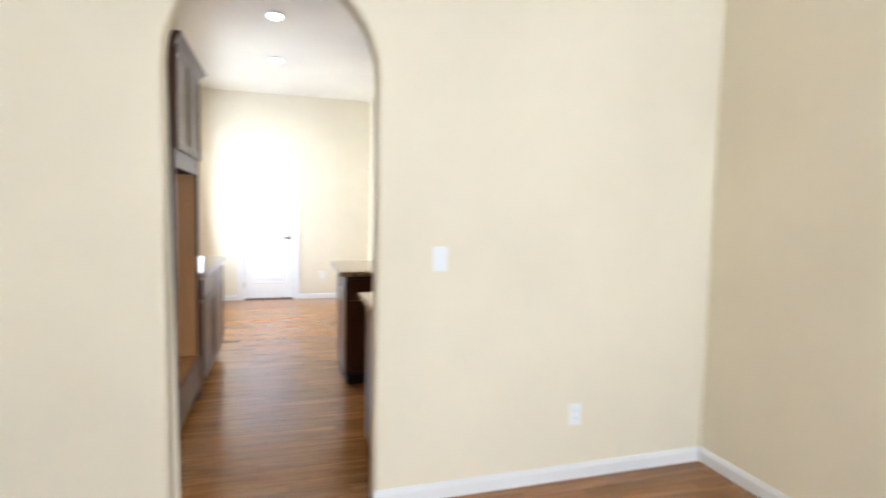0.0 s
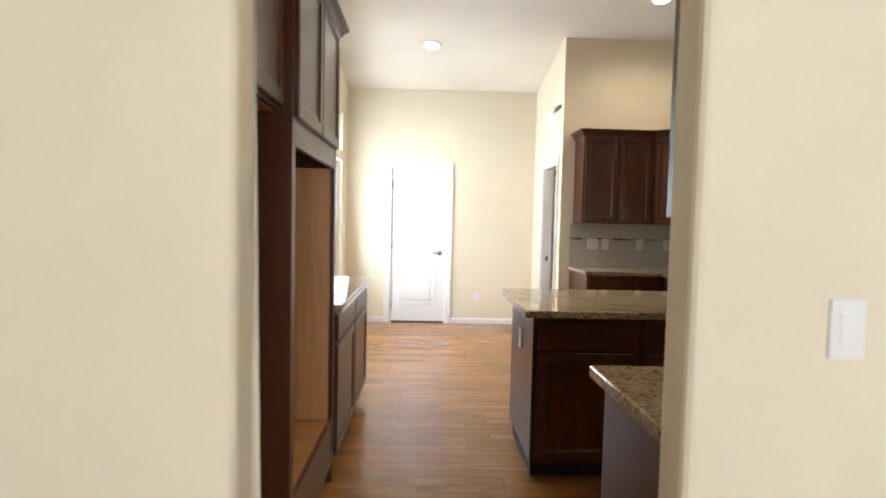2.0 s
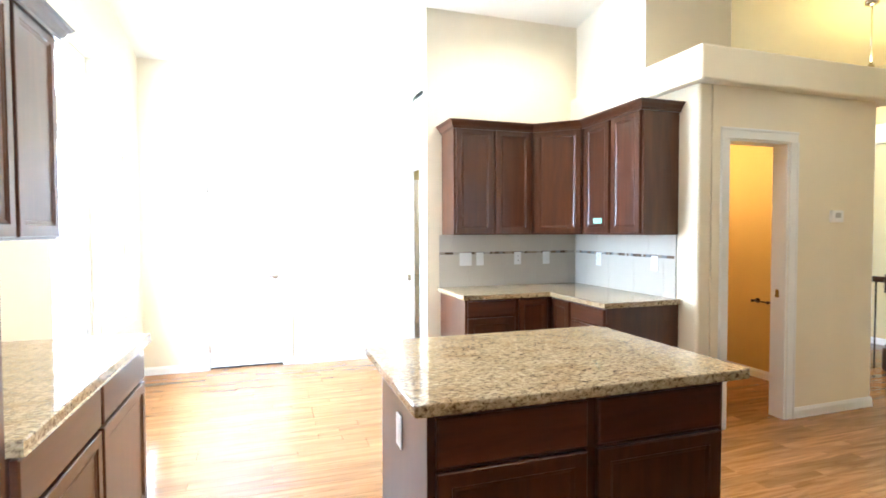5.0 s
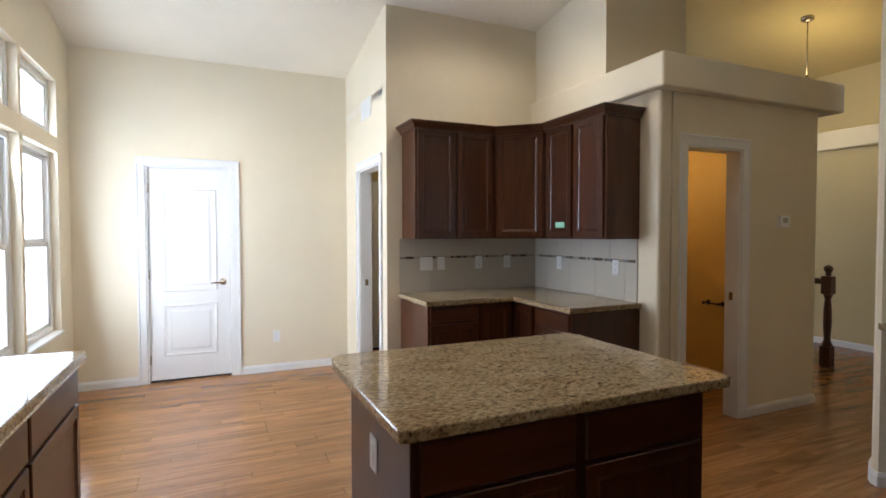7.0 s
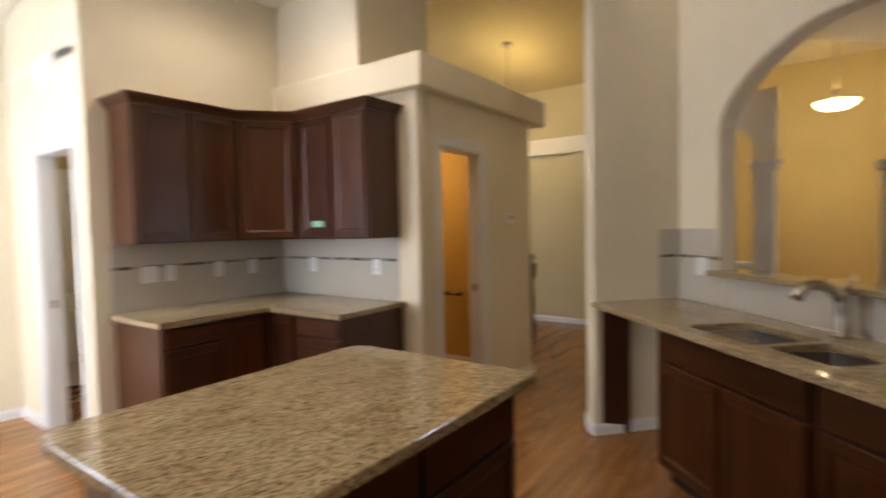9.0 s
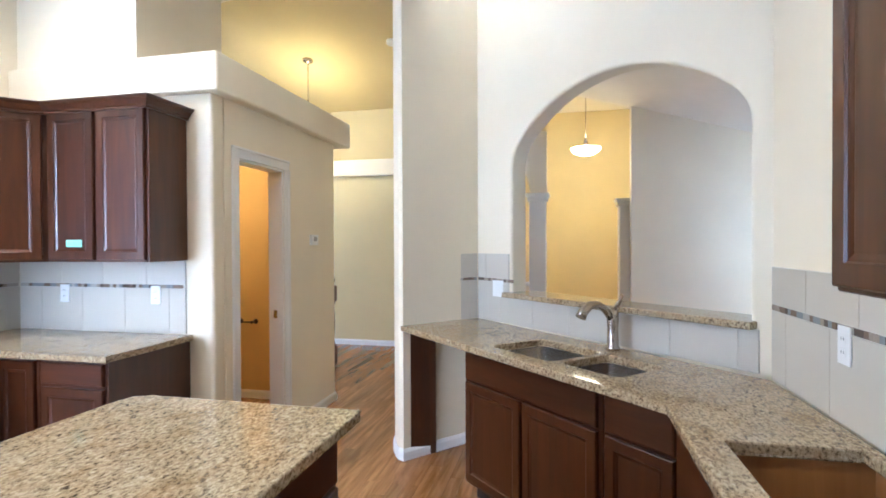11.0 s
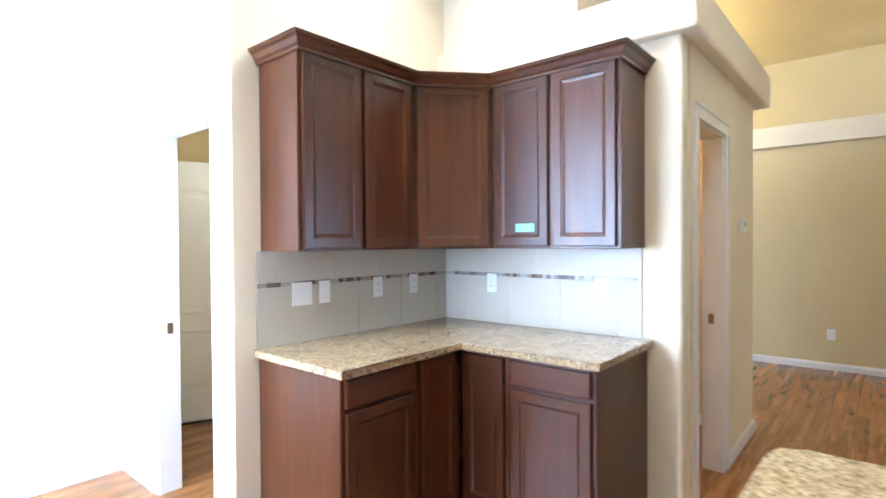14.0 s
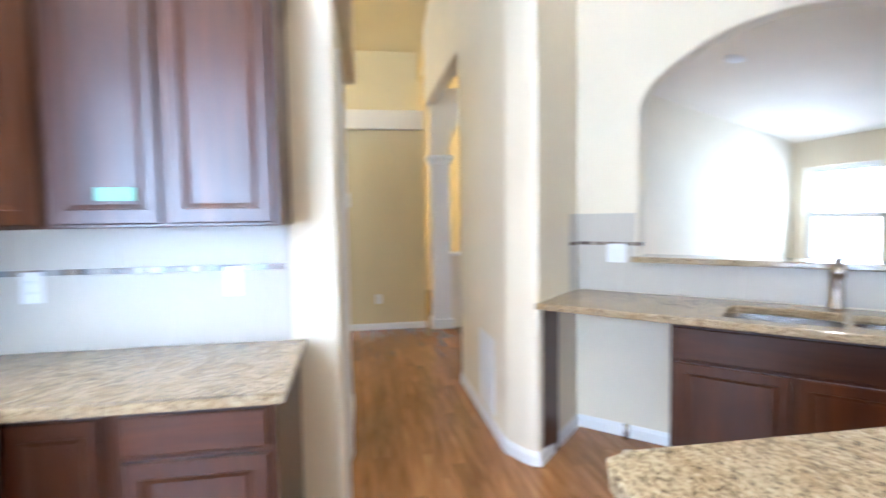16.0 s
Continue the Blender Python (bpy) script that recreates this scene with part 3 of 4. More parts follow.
part("back_panel", one_box(0.018, -0.012, 0.10, 0.862, 0, 0.876), CARCASS, rc)
part("bottom_panel", one_box(0.018, -0.435, 0.10, 0.862, -0.012, 0.118), CARCASS, rc)
part("front_frame", one_box(0.0, -0.455, 0.10, 0.88, -0.437, 0.876), CHERRY, rc)
part("toe_kick", one_box(0.01, -0.385, 0, 0.87, -0.02, 0.10), TOEKICK, rc)
for i in range(2):
    add_front(rc, "door", 0.02 + i * 0.42, 0.125, 0.41, 0.575, -0.455)
add_front(rc, "drawer_front", 0.02, 0.715, 0.83, 0.145, -0.455)
COR = (-0.89, -3.925)
FIL = thing("base_cabinet", pose(0, 0, 0), "dark cherry blind corner base cabinet", "cabinet", "base cabinets")
part("body", prism(bmesh.new(), [(-1.155, BACK + 0.01), (-1.155, BACK + 0.455), (-0.90, BACK + 0.455), diag(2.06, 0.60), diag(2.06, 0.02), (-0.5, BACK + 0.01)], 0.10, 0.876), CHERRY, FIL)
part("toe_kick", prism(bmesh.new(), [(-1.15, BACK + 0.02), (-1.15, BACK + 0.385), (-0.89, BACK + 0.38), diag(2.05, 0.52), diag(2.05, 0.03), (-0.52, BACK + 0.02)], 0.0, 0.10), TOEKICK, FIL)


def diag_cabinet(u0, u1, fronts, label):
    """A base cabinet between u0 and u1 on the angled wall, its fronts given from the u0 side."""
    w = u1 - u0
    c = thing("base_cabinet", Matrix.Translation(diag(u1, 0.001, 0)) @ pose(0, 0, 0, 0, 0, 45), label, "cabinet", "base cabinets")
    # own x runs from u1 back to u0; the front looks along own +y
    top = 0.70 if u1 > 1.6 and u0 < 1.0 else 0.876
    part("body", one_box(0, 0, 0.10, w, 0.60, top, 0.003), CHERRY, c)
    if top < 0.8:
        part("front_rail", one_box(0, 0.58, top, w, 0.60, 0.876), CHERRY_H, c)
    part("toe_kick", one_box(0.01, 0.02, 0, w - 0.01, 0.53, 0.10), TOEKICK, c)
    for nm, a, z, fw, fh in fronts:
        o = part(nm, panel_door(fw, fh, CHERRY), CHERRY if fh > 0.25 else CHERRY_H, c)
        o.matrix_local = Matrix.Translation((w - a, 0.60, z)) @ pose(0, 0, 0, 0, 0, 180)
    return c


diag_cabinet(0.70, 1.69, [("false_front", 0.02, 0.70, 0.95, 0.155), ("door", 0.02, 0.125, 0.465, 0.56), ("door", 0.505, 0.125, 0.465, 0.56)], "dark cherry sink base cabinet with two doors")
diag_cabinet(1.695, 2.055, [("drawer_front", 0.02, 0.70, 0.31, 0.155), ("door", 0.02, 0.125, 0.31, 0.56)], "dark cherry base cabinet beside the sink")
dp = thing("dishwasher_panel", pose(0, 0, 0), "dark cherry end panel beside the empty dishwasher bay", "panel")
part("panel", prism(bmesh.new(), [diag(0.015, 0.60), diag(0.04, 0.60), diag(0.04, 0.40), diag(0.015, 0.40)], 0.0, 0.876), CHERRY, dp)
part("pipe", tube(bmesh.new(), [diag(0.33, 0.04, 0.0), diag(0.33, 0.04, 0.09)], 0.018), NICKEL, dp, "capped drain pipe")


def ring(u0, u1, v0, v1, r=0.045):
    return rounded([diag(u0, v0), diag(u0, v1), diag(u1, v1), diag(u1, v0)], [r] * 4, 4)


BOWLS = [(0.91, 1.36, 0.21, 0.58), (1.40, 1.73, 0.23, 0.55)]
wc = (BACK + 0.012)
counter("countertop", [diag(0.012, 0.665), (diag(0.012, 0.012)), (-0.47, wc), (-2.38, wc), (-2.38, FRONT + 0.01), COR][::-1],
        "polished speckled granite worktop with sink and cooktop cutouts", holes=[ring(*b) for b in BOWLS] + [[(-2.03, -4.36), (-1.20, -4.36), (-1.20, -4.02), (-2.03, -4.02)]])
sk = thing("sink", pose(0, 0, 0), "stainless steel undermount double-bowl sink", "sink")
for b in BOWLS:
    bm = bmesh.new()
    levels = [(0.0, 0.874), (0.0, 0.86), (0.008, 0.74), (0.03, 0.705), (0.06, 0.70)]
    rings = []
    for inset, z in levels:
        rings.append([bm.verts.new((x, y, z)) for x, y in ring(b[0] - 0.004 + inset, b[1] + 0.004 - inset, b[2] - 0.004 + inset, b[3] + 0.004 - inset, max(0.02, 0.05 - inset * 0.3))])
    for a, c2 in zip(rings, rings[1:]):
        for k in range(len(a)):
            bm.faces.new((a[k], a[(k + 1) % len(a)], c2[(k + 1) % len(a)], c2[k])).smooth = True
    bm.faces.new(rings[-1])
    bowl = part("bowl", bm, STEEL, sk)
    bm = bmesh.new()
    lathe(bm, [(0.042, 0.0), (0.042, 0.004), (0.03, 0.005), (0.028, 0.001)], diag((b[0] + b[1]) / 2, (b[2] + b[3]) / 2, 0.702))
    part("drain", bm, NICKEL, bowl, "round strainer drain")
fa = thing("faucet", Matrix.Translation(diag(1.34, 0.115, 0.914)) @ pose(0, 0, 0, 0, 0, 45) @ Matrix.Scale(1.15, 4), "brushed nickel pull-out kitchen faucet", "faucet")
bm = bmesh.new()
lathe(bm, [(0.032, 0.0), (0.032, 0.012), (0.026, 0.02), (0.024, 0.10), (0.027, 0.13), (0.025, 0.165), (0.016, 0.185)])
part("body", bm, NICKEL, fa)
bm = bmesh.new()
tube(bm, [(0, 0.0, 0.13), (0, 0.05, 0.185), (0, 0.10, 0.212), (0, 0.15, 0.21), (0, 0.19, 0.185), (0, 0.205, 0.16)], [0.017, 0.017, 0.018, 0.019, 0.022, 0.024])
part("spout", bm, NICKEL, fa)
bm = bmesh.new()
tube(bm, [(0, -0.005, 0.175), (-0.015, -0.02, 0.21), (-0.03, -0.03, 0.25)], [0.014, 0.010, 0.007])
part("lever", bm, NICKEL, fa)
sl = counter("window_sill", [diag(P0 - 0.03, 0.06), diag(P0 - 0.03, -0.2), diag(P1 + 0.03, -0.2), diag(P1 + 0.03, 0.06)][::-1], "speckled granite bar ledge in the arched pass-through", SILL + 0.001, SILL + 0.034)
tagged(sl, "", "ledge")

# wall cabinet over the cooktop
upper_cabinet(pose(-1.62, BACK + 0.001, 0, 0, 0, 180), 0.63, 2, "dark cherry wall cabinet over the cooktop worktop")
cr = thing("crown_moulding", pose(0, 0, 0), "dark cherry crown moulding over the cooktop cabinets", "moulding")
part("crown", crown(bmesh.new(), [(-1.62, BACK), (-1.62, BACK + 0.325), (-2.25, BACK + 0.325), (-2.25, BACK)], 2.236, 0.066), CHERRY_H, cr)

# ---- doors, casings, baseboards ----


def casing(name, m, w, h, label, t=0.012, width=0.075):
    """White moulded trim round an opening of width w and height h, in its own x and z, proud to -y."""
    c = thing(name, m, label, "door casing", "", "structure")
    for nm, a in (("jamb_trim", (-width, 0, 0, 0)), ("jamb_trim", (w, 0, w + width, 0)), ("head_trim", None)):
        bm = bmesh.new()
        if a:
            x0, x1 = (a[0], 0) if a[0] < 0 else (w, w + width)
            box(bm, x0, -t, 0, x1, 0, h, 0.003)
            box(bm, (x0 if x0 < 0 else x1 - 0.018), -t - 0.008, 0, (x0 + 0.018 if x0 < 0 else x1), -t, h, 0.003)
        else:
            box(bm, -width, -t, h, w + width, 0, h + width, 0.003)
            box(bm, -width, -t - 0.008, h + width - 0.018, w + width, -t, h + width, 0.003)
        part(nm, bm, WHITE, c)
    return c


def lining(parent, w, h, d):
    for x0, x1 in ((0.0, 0.016), (w - 0.016, w)):
        part("jamb", one_box(x0, 0, 0, x1, d, h - 0.016, 0.002), WHITE, parent)
    part("head_jamb", one_box(0, 0, h - 0.016, w, d, h, 0.002), WHITE, parent)


def panel_leaf(w, h, arch=False):
    """A moulded two-panel door leaf, front at -y."""
    bm = box(bmesh.new(), 0, -0.035, 0, w, 0, h, 0.002)
    for z0, z1 in ((0.22, 0.72), (0.84, h - 0.2)):
        x0, x1 = 0.115, w - 0.115
        loops = []
        for k, (ins, y) in enumerate(((0, -0.0352), (0.012, -0.0430), (0.03, -0.0360), (0.055, -0.0360), (0.075, -0.041))):
            pts = [(x0 + ins, z0 + ins), (x1 - ins, z0 + ins)]
            if arch and z1 > 1.2:
                n = 8
                for j in range(n + 1):
                    f = j / n
                    pts.append((x1 - ins + (x0 - x1 + 2 * ins) * f, z1 - ins - 0.07 * (abs(2 * f - 1) ** 1.6)))
            else:
                pts += [(x1 - ins, z1 - ins), (x0 + ins, z1 - ins)]
            loops.append([bm.verts.new((x, y, z)) for x, z in pts])
        for a, b in zip(loops, loops[1:]):
            for j in range(len(a)):
                bm.faces.new((a[j], a[(j + 1) % len(a)], b[(j + 1) % len(a)], b[j]))
        bm.faces.new(loops[-1])
    return bm


def door(name, m, w, h, knob_right, label, lever=False, arch=False):
    d = thing(name, m, label, "door", "", "structure")
    part("leaf", panel_leaf(w, h, arch), WHITE, d)
    kx = w - 0.065 if knob_right else 0.065
    k = part("rosette", lathe(bmesh.new(), [(0.033, 0.0), (0.033, 0.008), (0.026, 0.013), (0.012, 0.015), (0.011, 0.045), (0.014, 0.05), (0.014, 0.06), (0.004, 0.064)]), NICKEL, d, "brushed nickel rosette")
    k.matrix_local = Matrix.Translation((kx, -0.035, 0.92)) @ pose(0, 0, 0, 90)
    s = -1 if knob_right else 1
    part("lever", tube(bmesh.new(), [(kx, -0.09, 0.92), (kx + s * 0.03, -0.091, 0.922), (kx + s * 0.07, -0.09, 0.921), (kx + s * 0.11, -0.085, 0.914)], [0.011, 0.010, 0.009, 0.007], 10), NICKEL, d, "brushed nickel lever handle")
    hx = -0.002 if knob_right else w + 0.002
    for z in (0.2, h / 2, h - 0.2):
        part("hinge", tube(bmesh.new(), [(hx, -0.04, z - 0.045), (hx, -0.04, z + 0.045)], 0.007, 8), NICKEL, d, "nickel hinge")
    part("door_sweep", one_box(0.0, -0.036, -0.016, w, -0.004, -0.002), DARK, d, "dark rubber door sweep")
    return d


m = pose(-3.38, FAR, 0)
c1 = casing("door_casing_1", m, 0.745, 2.06, "white painted casing round the far door")
lining(c1, 0.745, 2.06, 0.13)
door("door_1", pose(-3.36, FAR + 0.06, 0.02), 0.705, 2.025, True, "closed white two-panel door with nickel lever")
m = pose(STUB, 0.87, 0, 0, 0, -90)
c2 = casing("door_casing_2", m, 0.68, 2.03, "white painted casing round the pantry doorway")
lining(c2, 0.68, 2.03, 0.12)
part("strike_plate", one_box(0.016, 0.05, 0.90, 0.019, 0.08, 0.96), NICKEL, c2)
door("door_2", pose(STUB + 0.30, 2.05, 0.02, 0, 0, -22), 0.76, 2.025, True, "open white arched two-panel pantry door", arch=True)
m = pose(0.26, POW, 0)
c3 = casing("door_casing_3", m, 0.575, 2.04, "white painted casing round the powder room doorway")
lining(c3, 0.575, 2.04, 0.12)
part("strike_plate", one_box(0.556, 0.05, 0.90, 0.559, 0.08, 0.96), NICKEL, c3)


def baseboard(points, label="white painted baseboard", h=0.078):
    """White baseboard along the wall foot; the room lies to the right of the line."""
    prof = [(0.0, 0.0), (0.014, 0.0), (0.014, h - 0.022), (0.010, h - 0.012), (0.006, h), (0.0, h)]
    bm = bmesh.new()
    n = len(points)
    dirs = [(Vector(points[i + 1]) - Vector(points[i])).normalized() for i in range(n - 1)]
    rings = []
    for i, p in enumerate(points):
        da, db = dirs[max(i - 1, 0)], dirs[min(i, n - 2)]
        na, nb = Vector((da.y, -da.x)), Vector((db.y, -db.x))
        mit = (na + nb).normalized()
        k = 1.0 / max(0.3, mit.dot(na))
        rings.append([bm.verts.new((p[0] + mit.x * o * k, p[1] + mit.y * o * k, z)) for o, z in prof])
    for a, b in zip(rings, rings[1:]):
        for k in range(len(prof)):
            bm.faces.new((a[k], a[(k + 1) % len(prof)], b[(k + 1) % len(prof)], b[k]))
    bm.faces.new(rings[0][::-1])
    bm.faces.new(rings[-1])
    return setting("baseboard", bm, WHITE, label, "baseboard")


baseboard([(LEFT, -1.51), (LEFT, FAR), (-3.455, FAR)])
baseboard([(-2.56, FAR), (STUB, FAR), (STUB, 0.95)])
baseboard([(STUB, 0.11), (STUB, 0.0), (-1.385, 0.0)])
baseboard([(0, -1.335), (0, POW), (0.185, POW)])
baseboard([(0.91, POW), (1.74, POW), (1.74, 1.0)])
baseboard([(2.1, HALL), (0.78, HALL), (0.74, HALL - 0.012), (0.62, -2.47), (0.58, -2.50), (0.565, -2.53), diag(0.0, 0.0), diag(0.69, 0.0)])
baseboard([(EAST, 2.4), (EAST, -2.38)])
baseboard([(0.56, 0.6), (1.636, 0.6), (1.636, -1.36)])
baseboard([(-2.39, DINE), (-0.52, DINE), (-0.52, -9.2)])
baseboard([(-4.06, -9.2), (-4.06, DINE), (-3.245, DINE)])
baseboard([(EAST, -4.46), (EAST, -7.56)])

# ---- windows ----


def window(name, m, w, h, label, rows=2):
    """A white vinyl window filling an opening of width w and height h, in its own x and z, the room at -y."""
    win = thing(name, m, label, "window", "", "structure")
    f = 0.045
    fr = bmesh.new()
    box(fr, 0, 0, 0, f, 0.07, h, 0.003)
    box(fr, w - f, 0, 0, w, 0.07, h, 0.003)
    box(fr, f, 0, 0, w - f, 0.07, f, 0.003)
    box(fr, f, 0, h - f, w - f, 0.07, h, 0.003)
    part("window_frame", fr, WHITE, win)
    step = (h - 2 * f) / rows
    for r in range(rows):
        z = f + r * step
        y = 0.012 + 0.02 * (r % 2)
        sash = bmesh.new()
        s = 0.032
        box(sash, f, y, z, f + s, y + 0.025, z + step, 0.002)
        box(sash, w - f - s, y, z, w - f, y + 0.025, z + step, 0.002)
        box(sash, f + s, y, z, w - f - s, y + 0.025, z + s, 0.002)
        box(sash, f + s, y, z + step - s, w - f - s, y + 0.025, z + step, 0.002)
        sh = part("sash", sash, WHITE, win)
        p = part("pane", one_box(f + s, y + 0.010, z + s, w - f - s, y + 0.014, z + step - s), GLASS, sh)
        p.visible_shadow = False
    return win


for i, (a, b) in enumerate(WIN):
    W0 = Matrix.Translation((LEFT - 0.055, a, 0)) @ pose(0, 0, 0, 0, 0, 90)
    window("window_%d" % (2 * i + 1), W0 @ Matrix.Translation((0, 0, 0.62)), b - a, 1.46, "white double-hung nook window")
    window("window_%d" % (2 * i + 2), W0 @ Matrix.Translation((0, 0, 2.2)), b - a, 0.46, "white transom window above the nook window", 1)
    setting("window_sill", one_box(LEFT - 0.05, a - 0.02, 0.602, LEFT + 0.022, b + 0.02, 0.624, 0.004), WHITE, "white painted window sill", "sill")
window("window_5", pose(4.09, -7.61, 0.69, 0, 0, 180), 1.06, 1.28, "white double-hung living room window")
window("window_6", pose(-0.95, -9.35, 0.8, 0, 0, 180), 1.8, 1.6, "wide white dining room window")
for nm, b in (("west", (-5.6, -4.0, -0.5, -5.55, 14.0, 6.0)), ("south", (0.5, -9.2, -0.5, 12.0, -9.15, 5.0)), ("dining", (-5.5, -10.6, -0.5, 0.4, -10.55, 4.0))):
    setting("backdrop_" + nm, one_box(*b), OUTSIDE, "bright hazy daylight outdoors", "backdrop")

# ---- wall plates ----


def wall_plate(m, kind="outlet", gangs=1, label="white plastic duplex outlet plate"):
    """A plate on a wall, in its own x and z about its centre, proud to -y."""
    w, h = 0.07 + 0.046 * (gangs - 1), 0.115
    p = thing("wall_switch" if kind == "switch" else "wall_outlet", m, label, "switch" if kind == "switch" else "outlet", "wall plates")
    part("plate", one_box(-w / 2, -0.006, -h / 2, w / 2, 0, h / 2, 0.002, 2), PLASTIC, p)
    for g in range(gangs):
        x = (g - (gangs - 1) / 2) * 0.046
        if kind == "switch":
            part("rocker", one_box(x - 0.0165, -0.009, -0.033, x + 0.0165, -0.006, 0.033, 0.0015), PLASTIC, p)
        else:
            for z in (-0.02, 0.02):
                o = part("socket", one_box(x - 0.016, -0.0085, z - 0.014, x + 0.016, -0.006, z + 0.014, 0.0015), PLASTIC, p)
                for dx in (-0.006, 0.006):
                    part("slot", one_box(x + dx - 0.001, -0.0089, z - 0.004, x + dx + 0.001, -0.0084, z + 0.006), DARK, o)
    return p


TT = 0.010
ZP = 1.155
wall_plate(pose(-1.128, -TT, ZP), "switch", 2, "white double rocker switch plate on tile")
wall_plate(pose(-0.991, -TT, ZP), "switch", 1, "white rocker switch plate on tile")
wall_plate(pose(-0.62, -TT, ZP))
wall_plate(pose(-0.325, -TT, ZP))
RIGHT = pose(0, 0, 0, 0, 0, -90)
wall_plate(Matrix.Translation((-TT, -0.385, ZP)) @ RIGHT)
wall_plate(Matrix.Translation((-TT, -1.088, ZP)) @ RIGHT)
wall_plate(pose(-2.22, FAR, 0.36))
wall_plate(pose(-2.09, DINE, 1.16), "switch", 1, "white rocker switch plate on the dining room wall")
wall_plate(pose(-1.34, DINE, 0.345))
wall_plate(Matrix.Translation((-2.335, -2.51, 0.69)) @ RIGHT, "switch", 1, "white rocker switch plate on the island end")
wall_plate(Matrix.Translation((EAST, -1.79, 0.38)) @ RIGHT)
wall_plate(Matrix.Translation(diag(0.255, TT + 0.001, 1.15)) @ pose(0, 0, 0, 0, 0, 225), "switch", 2, "white double rocker switch plate beside the pass-through")
wall_plate(pose(-1.02, BACK + TT + 0.001, 1.16, 0, 0, 180))
th = thing("thermostat", pose(1.31, POW, 1.505), "small white wall thermostat beside the powder room", "thermostat")
part("case", one_box(-0.06, -0.028, -0.045, 0.06, 0, 0.045, 0.006, 2), PLASTIC, th)
part("display", one_box(-0.03, -0.0295, -0.012, 0.028, -0.027, 0.028, 0.001), GREY, th, "grey display")
tp = thing("masking_tape", Matrix.Translation((-0.3265, -0.815, 1.48)) @ RIGHT, "strip of green masking tape stuck on a cabinet door", "tape")
part("strip", prism(bmesh.new(), [(-0.056, -0.0025), (0.056, -0.0025), (0.056, 0.0), (-0.056, 0.0)], -0.021, 0.021), GREEN, tp)
vt = thing("wall_vent", Matrix.Translation((STUB, 0.60, 2.58)) @ RIGHT, "white louvred wall vent above the pantry doorway", "vent")
part("frame", one_box(-0.16, -0.008, -0.09, 0.16, 0, 0.09, 0.003), WHITE, vt)
for i in range(7):
    part("slat", one_box(-0.14, -0.013, -0.07 + i * 0.02, 0.14, -0.008, -0.058 + i * 0.02), WHITE, vt)
vt = thing("wall_vent", Matrix.Translation((1.22, HALL, 0.36)) @ pose(0, 0, 0, 0, 0, 180), "white return-air grille low on the hall wall", "vent")
part("frame", one_box(-0.2, -0.01, -0.25, 0.2, 0, 0.25, 0.003), WHITE, vt)
for i in range(16):
    part("slat", one_box(-0.175, -0.016, -0.225 + i * 0.028, 0.175, -0.01, -0.21 + i * 0.028), WHITE, vt)

# ---- lamps ----
TILT = math.degrees(math.atan(-0.164))


def can_light(m, on=True):
    c = thing("recessed_light", m, "round white recessed ceiling light, %s" % ("lit" if on else "switched off"), "ceiling light", "recessed lights")
    part("trim_ring", lathe(bmesh.new(), [(0.080, 0.0), (0.098, -0.002), (0.102, -0.006), (0.098, -0.010), (0.084, -0.009), (0.079, -0.004)], sides=32), WHITE, c)
    part("lens", lathe(bmesh.new(), [(0.078, -0.006), (0.07, -0.016), (0.04, -0.024), (0.001, -0.027)], sides=24), LIT if on else PLASTIC, c, "glowing frosted lens" if on else "frosted lens")
    return c


for x, y in CANS:
    can_light(Matrix.Translation((x, y, kitchen_top(y))) @ pose(0, 0, 0, TILT))
sd = thing("smoke_detector", pose(3.3, -1.55, 3.35 + (5.5 - 3.3) * 1.25 / 4.6, 0, 15), "round white ceiling smoke detector in the hall", "smoke detector")
part("case", lathe(bmesh.new(), [(0.065, 0.0), (0.065, -0.02), (0.05, -0.035), (0.001, -0.037)]), PLASTIC, sd)
can_light(Matrix.Translation((2.75, -5.4, 2.28 + (7.7 - 5.4) * 1.56 / 5.30)) @ pose(0, 0, 0, 16.4), False)

# Invented dome fixture, out of view, to go with the pantry fill.
pf = thing("unseen_fill_fixture", pose(-0.7, 1.2, 2.6), "unseen white dome fixture added to go with the pantry fill light", "ceiling light")
part("base", lathe(bmesh.new(), [(0.12, 0.0), (0.12, -0.02), (0.10, -0.03)]), WHITE, pf)
part("dome", lathe(bmesh.new(), [(0.10, -0.03), (0.095, -0.06), (0.06, -0.085), (0.001, -0.095)]), LIT, pf, "glowing dome of the added fixture")
pl = thing("pendant_lamp", pose(5.8, -3.96, 0), "hanging lamp with a glowing glass bowl on a rod", "pendant lamp")
part("canopy", lathe(bmesh.new(), [(0.06, 3.999), (0.055, 3.98), (0.01, 3.965)]), NICKEL, pl)
part("rod", tube(bmesh.new(), [(0, 0, 3.97), (0, 0, 3.1)], 0.008, 8), NICKEL, pl)
part("hub", lathe(bmesh.new(), [(0.012, 3.14), (0.03, 3.10), (0.03, 3.04), (0.015, 3.0)]), NICKEL, pl)
part("bowl", lathe(bmesh.new(), [(0.23, 2.98), (0.235, 2.97), (0.20, 2.92), (0.12, 2.875), (0.03, 2.86), (0.001, 2.86)], sides=32), LIT_WARM, pl, "glowing alabaster glass bowl")
ch = thing("chandelier", pose(3.5, -0.33, 0), "stairwell chandelier hanging from a thin chain", "chandelier")
zc = 3.35 + 2.0 * 1.25 / 4.6
part("canopy", lathe(bmesh.new(), [(0.07, zc + 0.01), (0.065, zc - 0.03), (0.012, zc - 0.055)]), NICKEL, ch)
part("chain", tube(bmesh.new(), [(0, 0, zc - 0.05), (0, 0, 3.22)], 0.007, 8), NICKEL, ch)
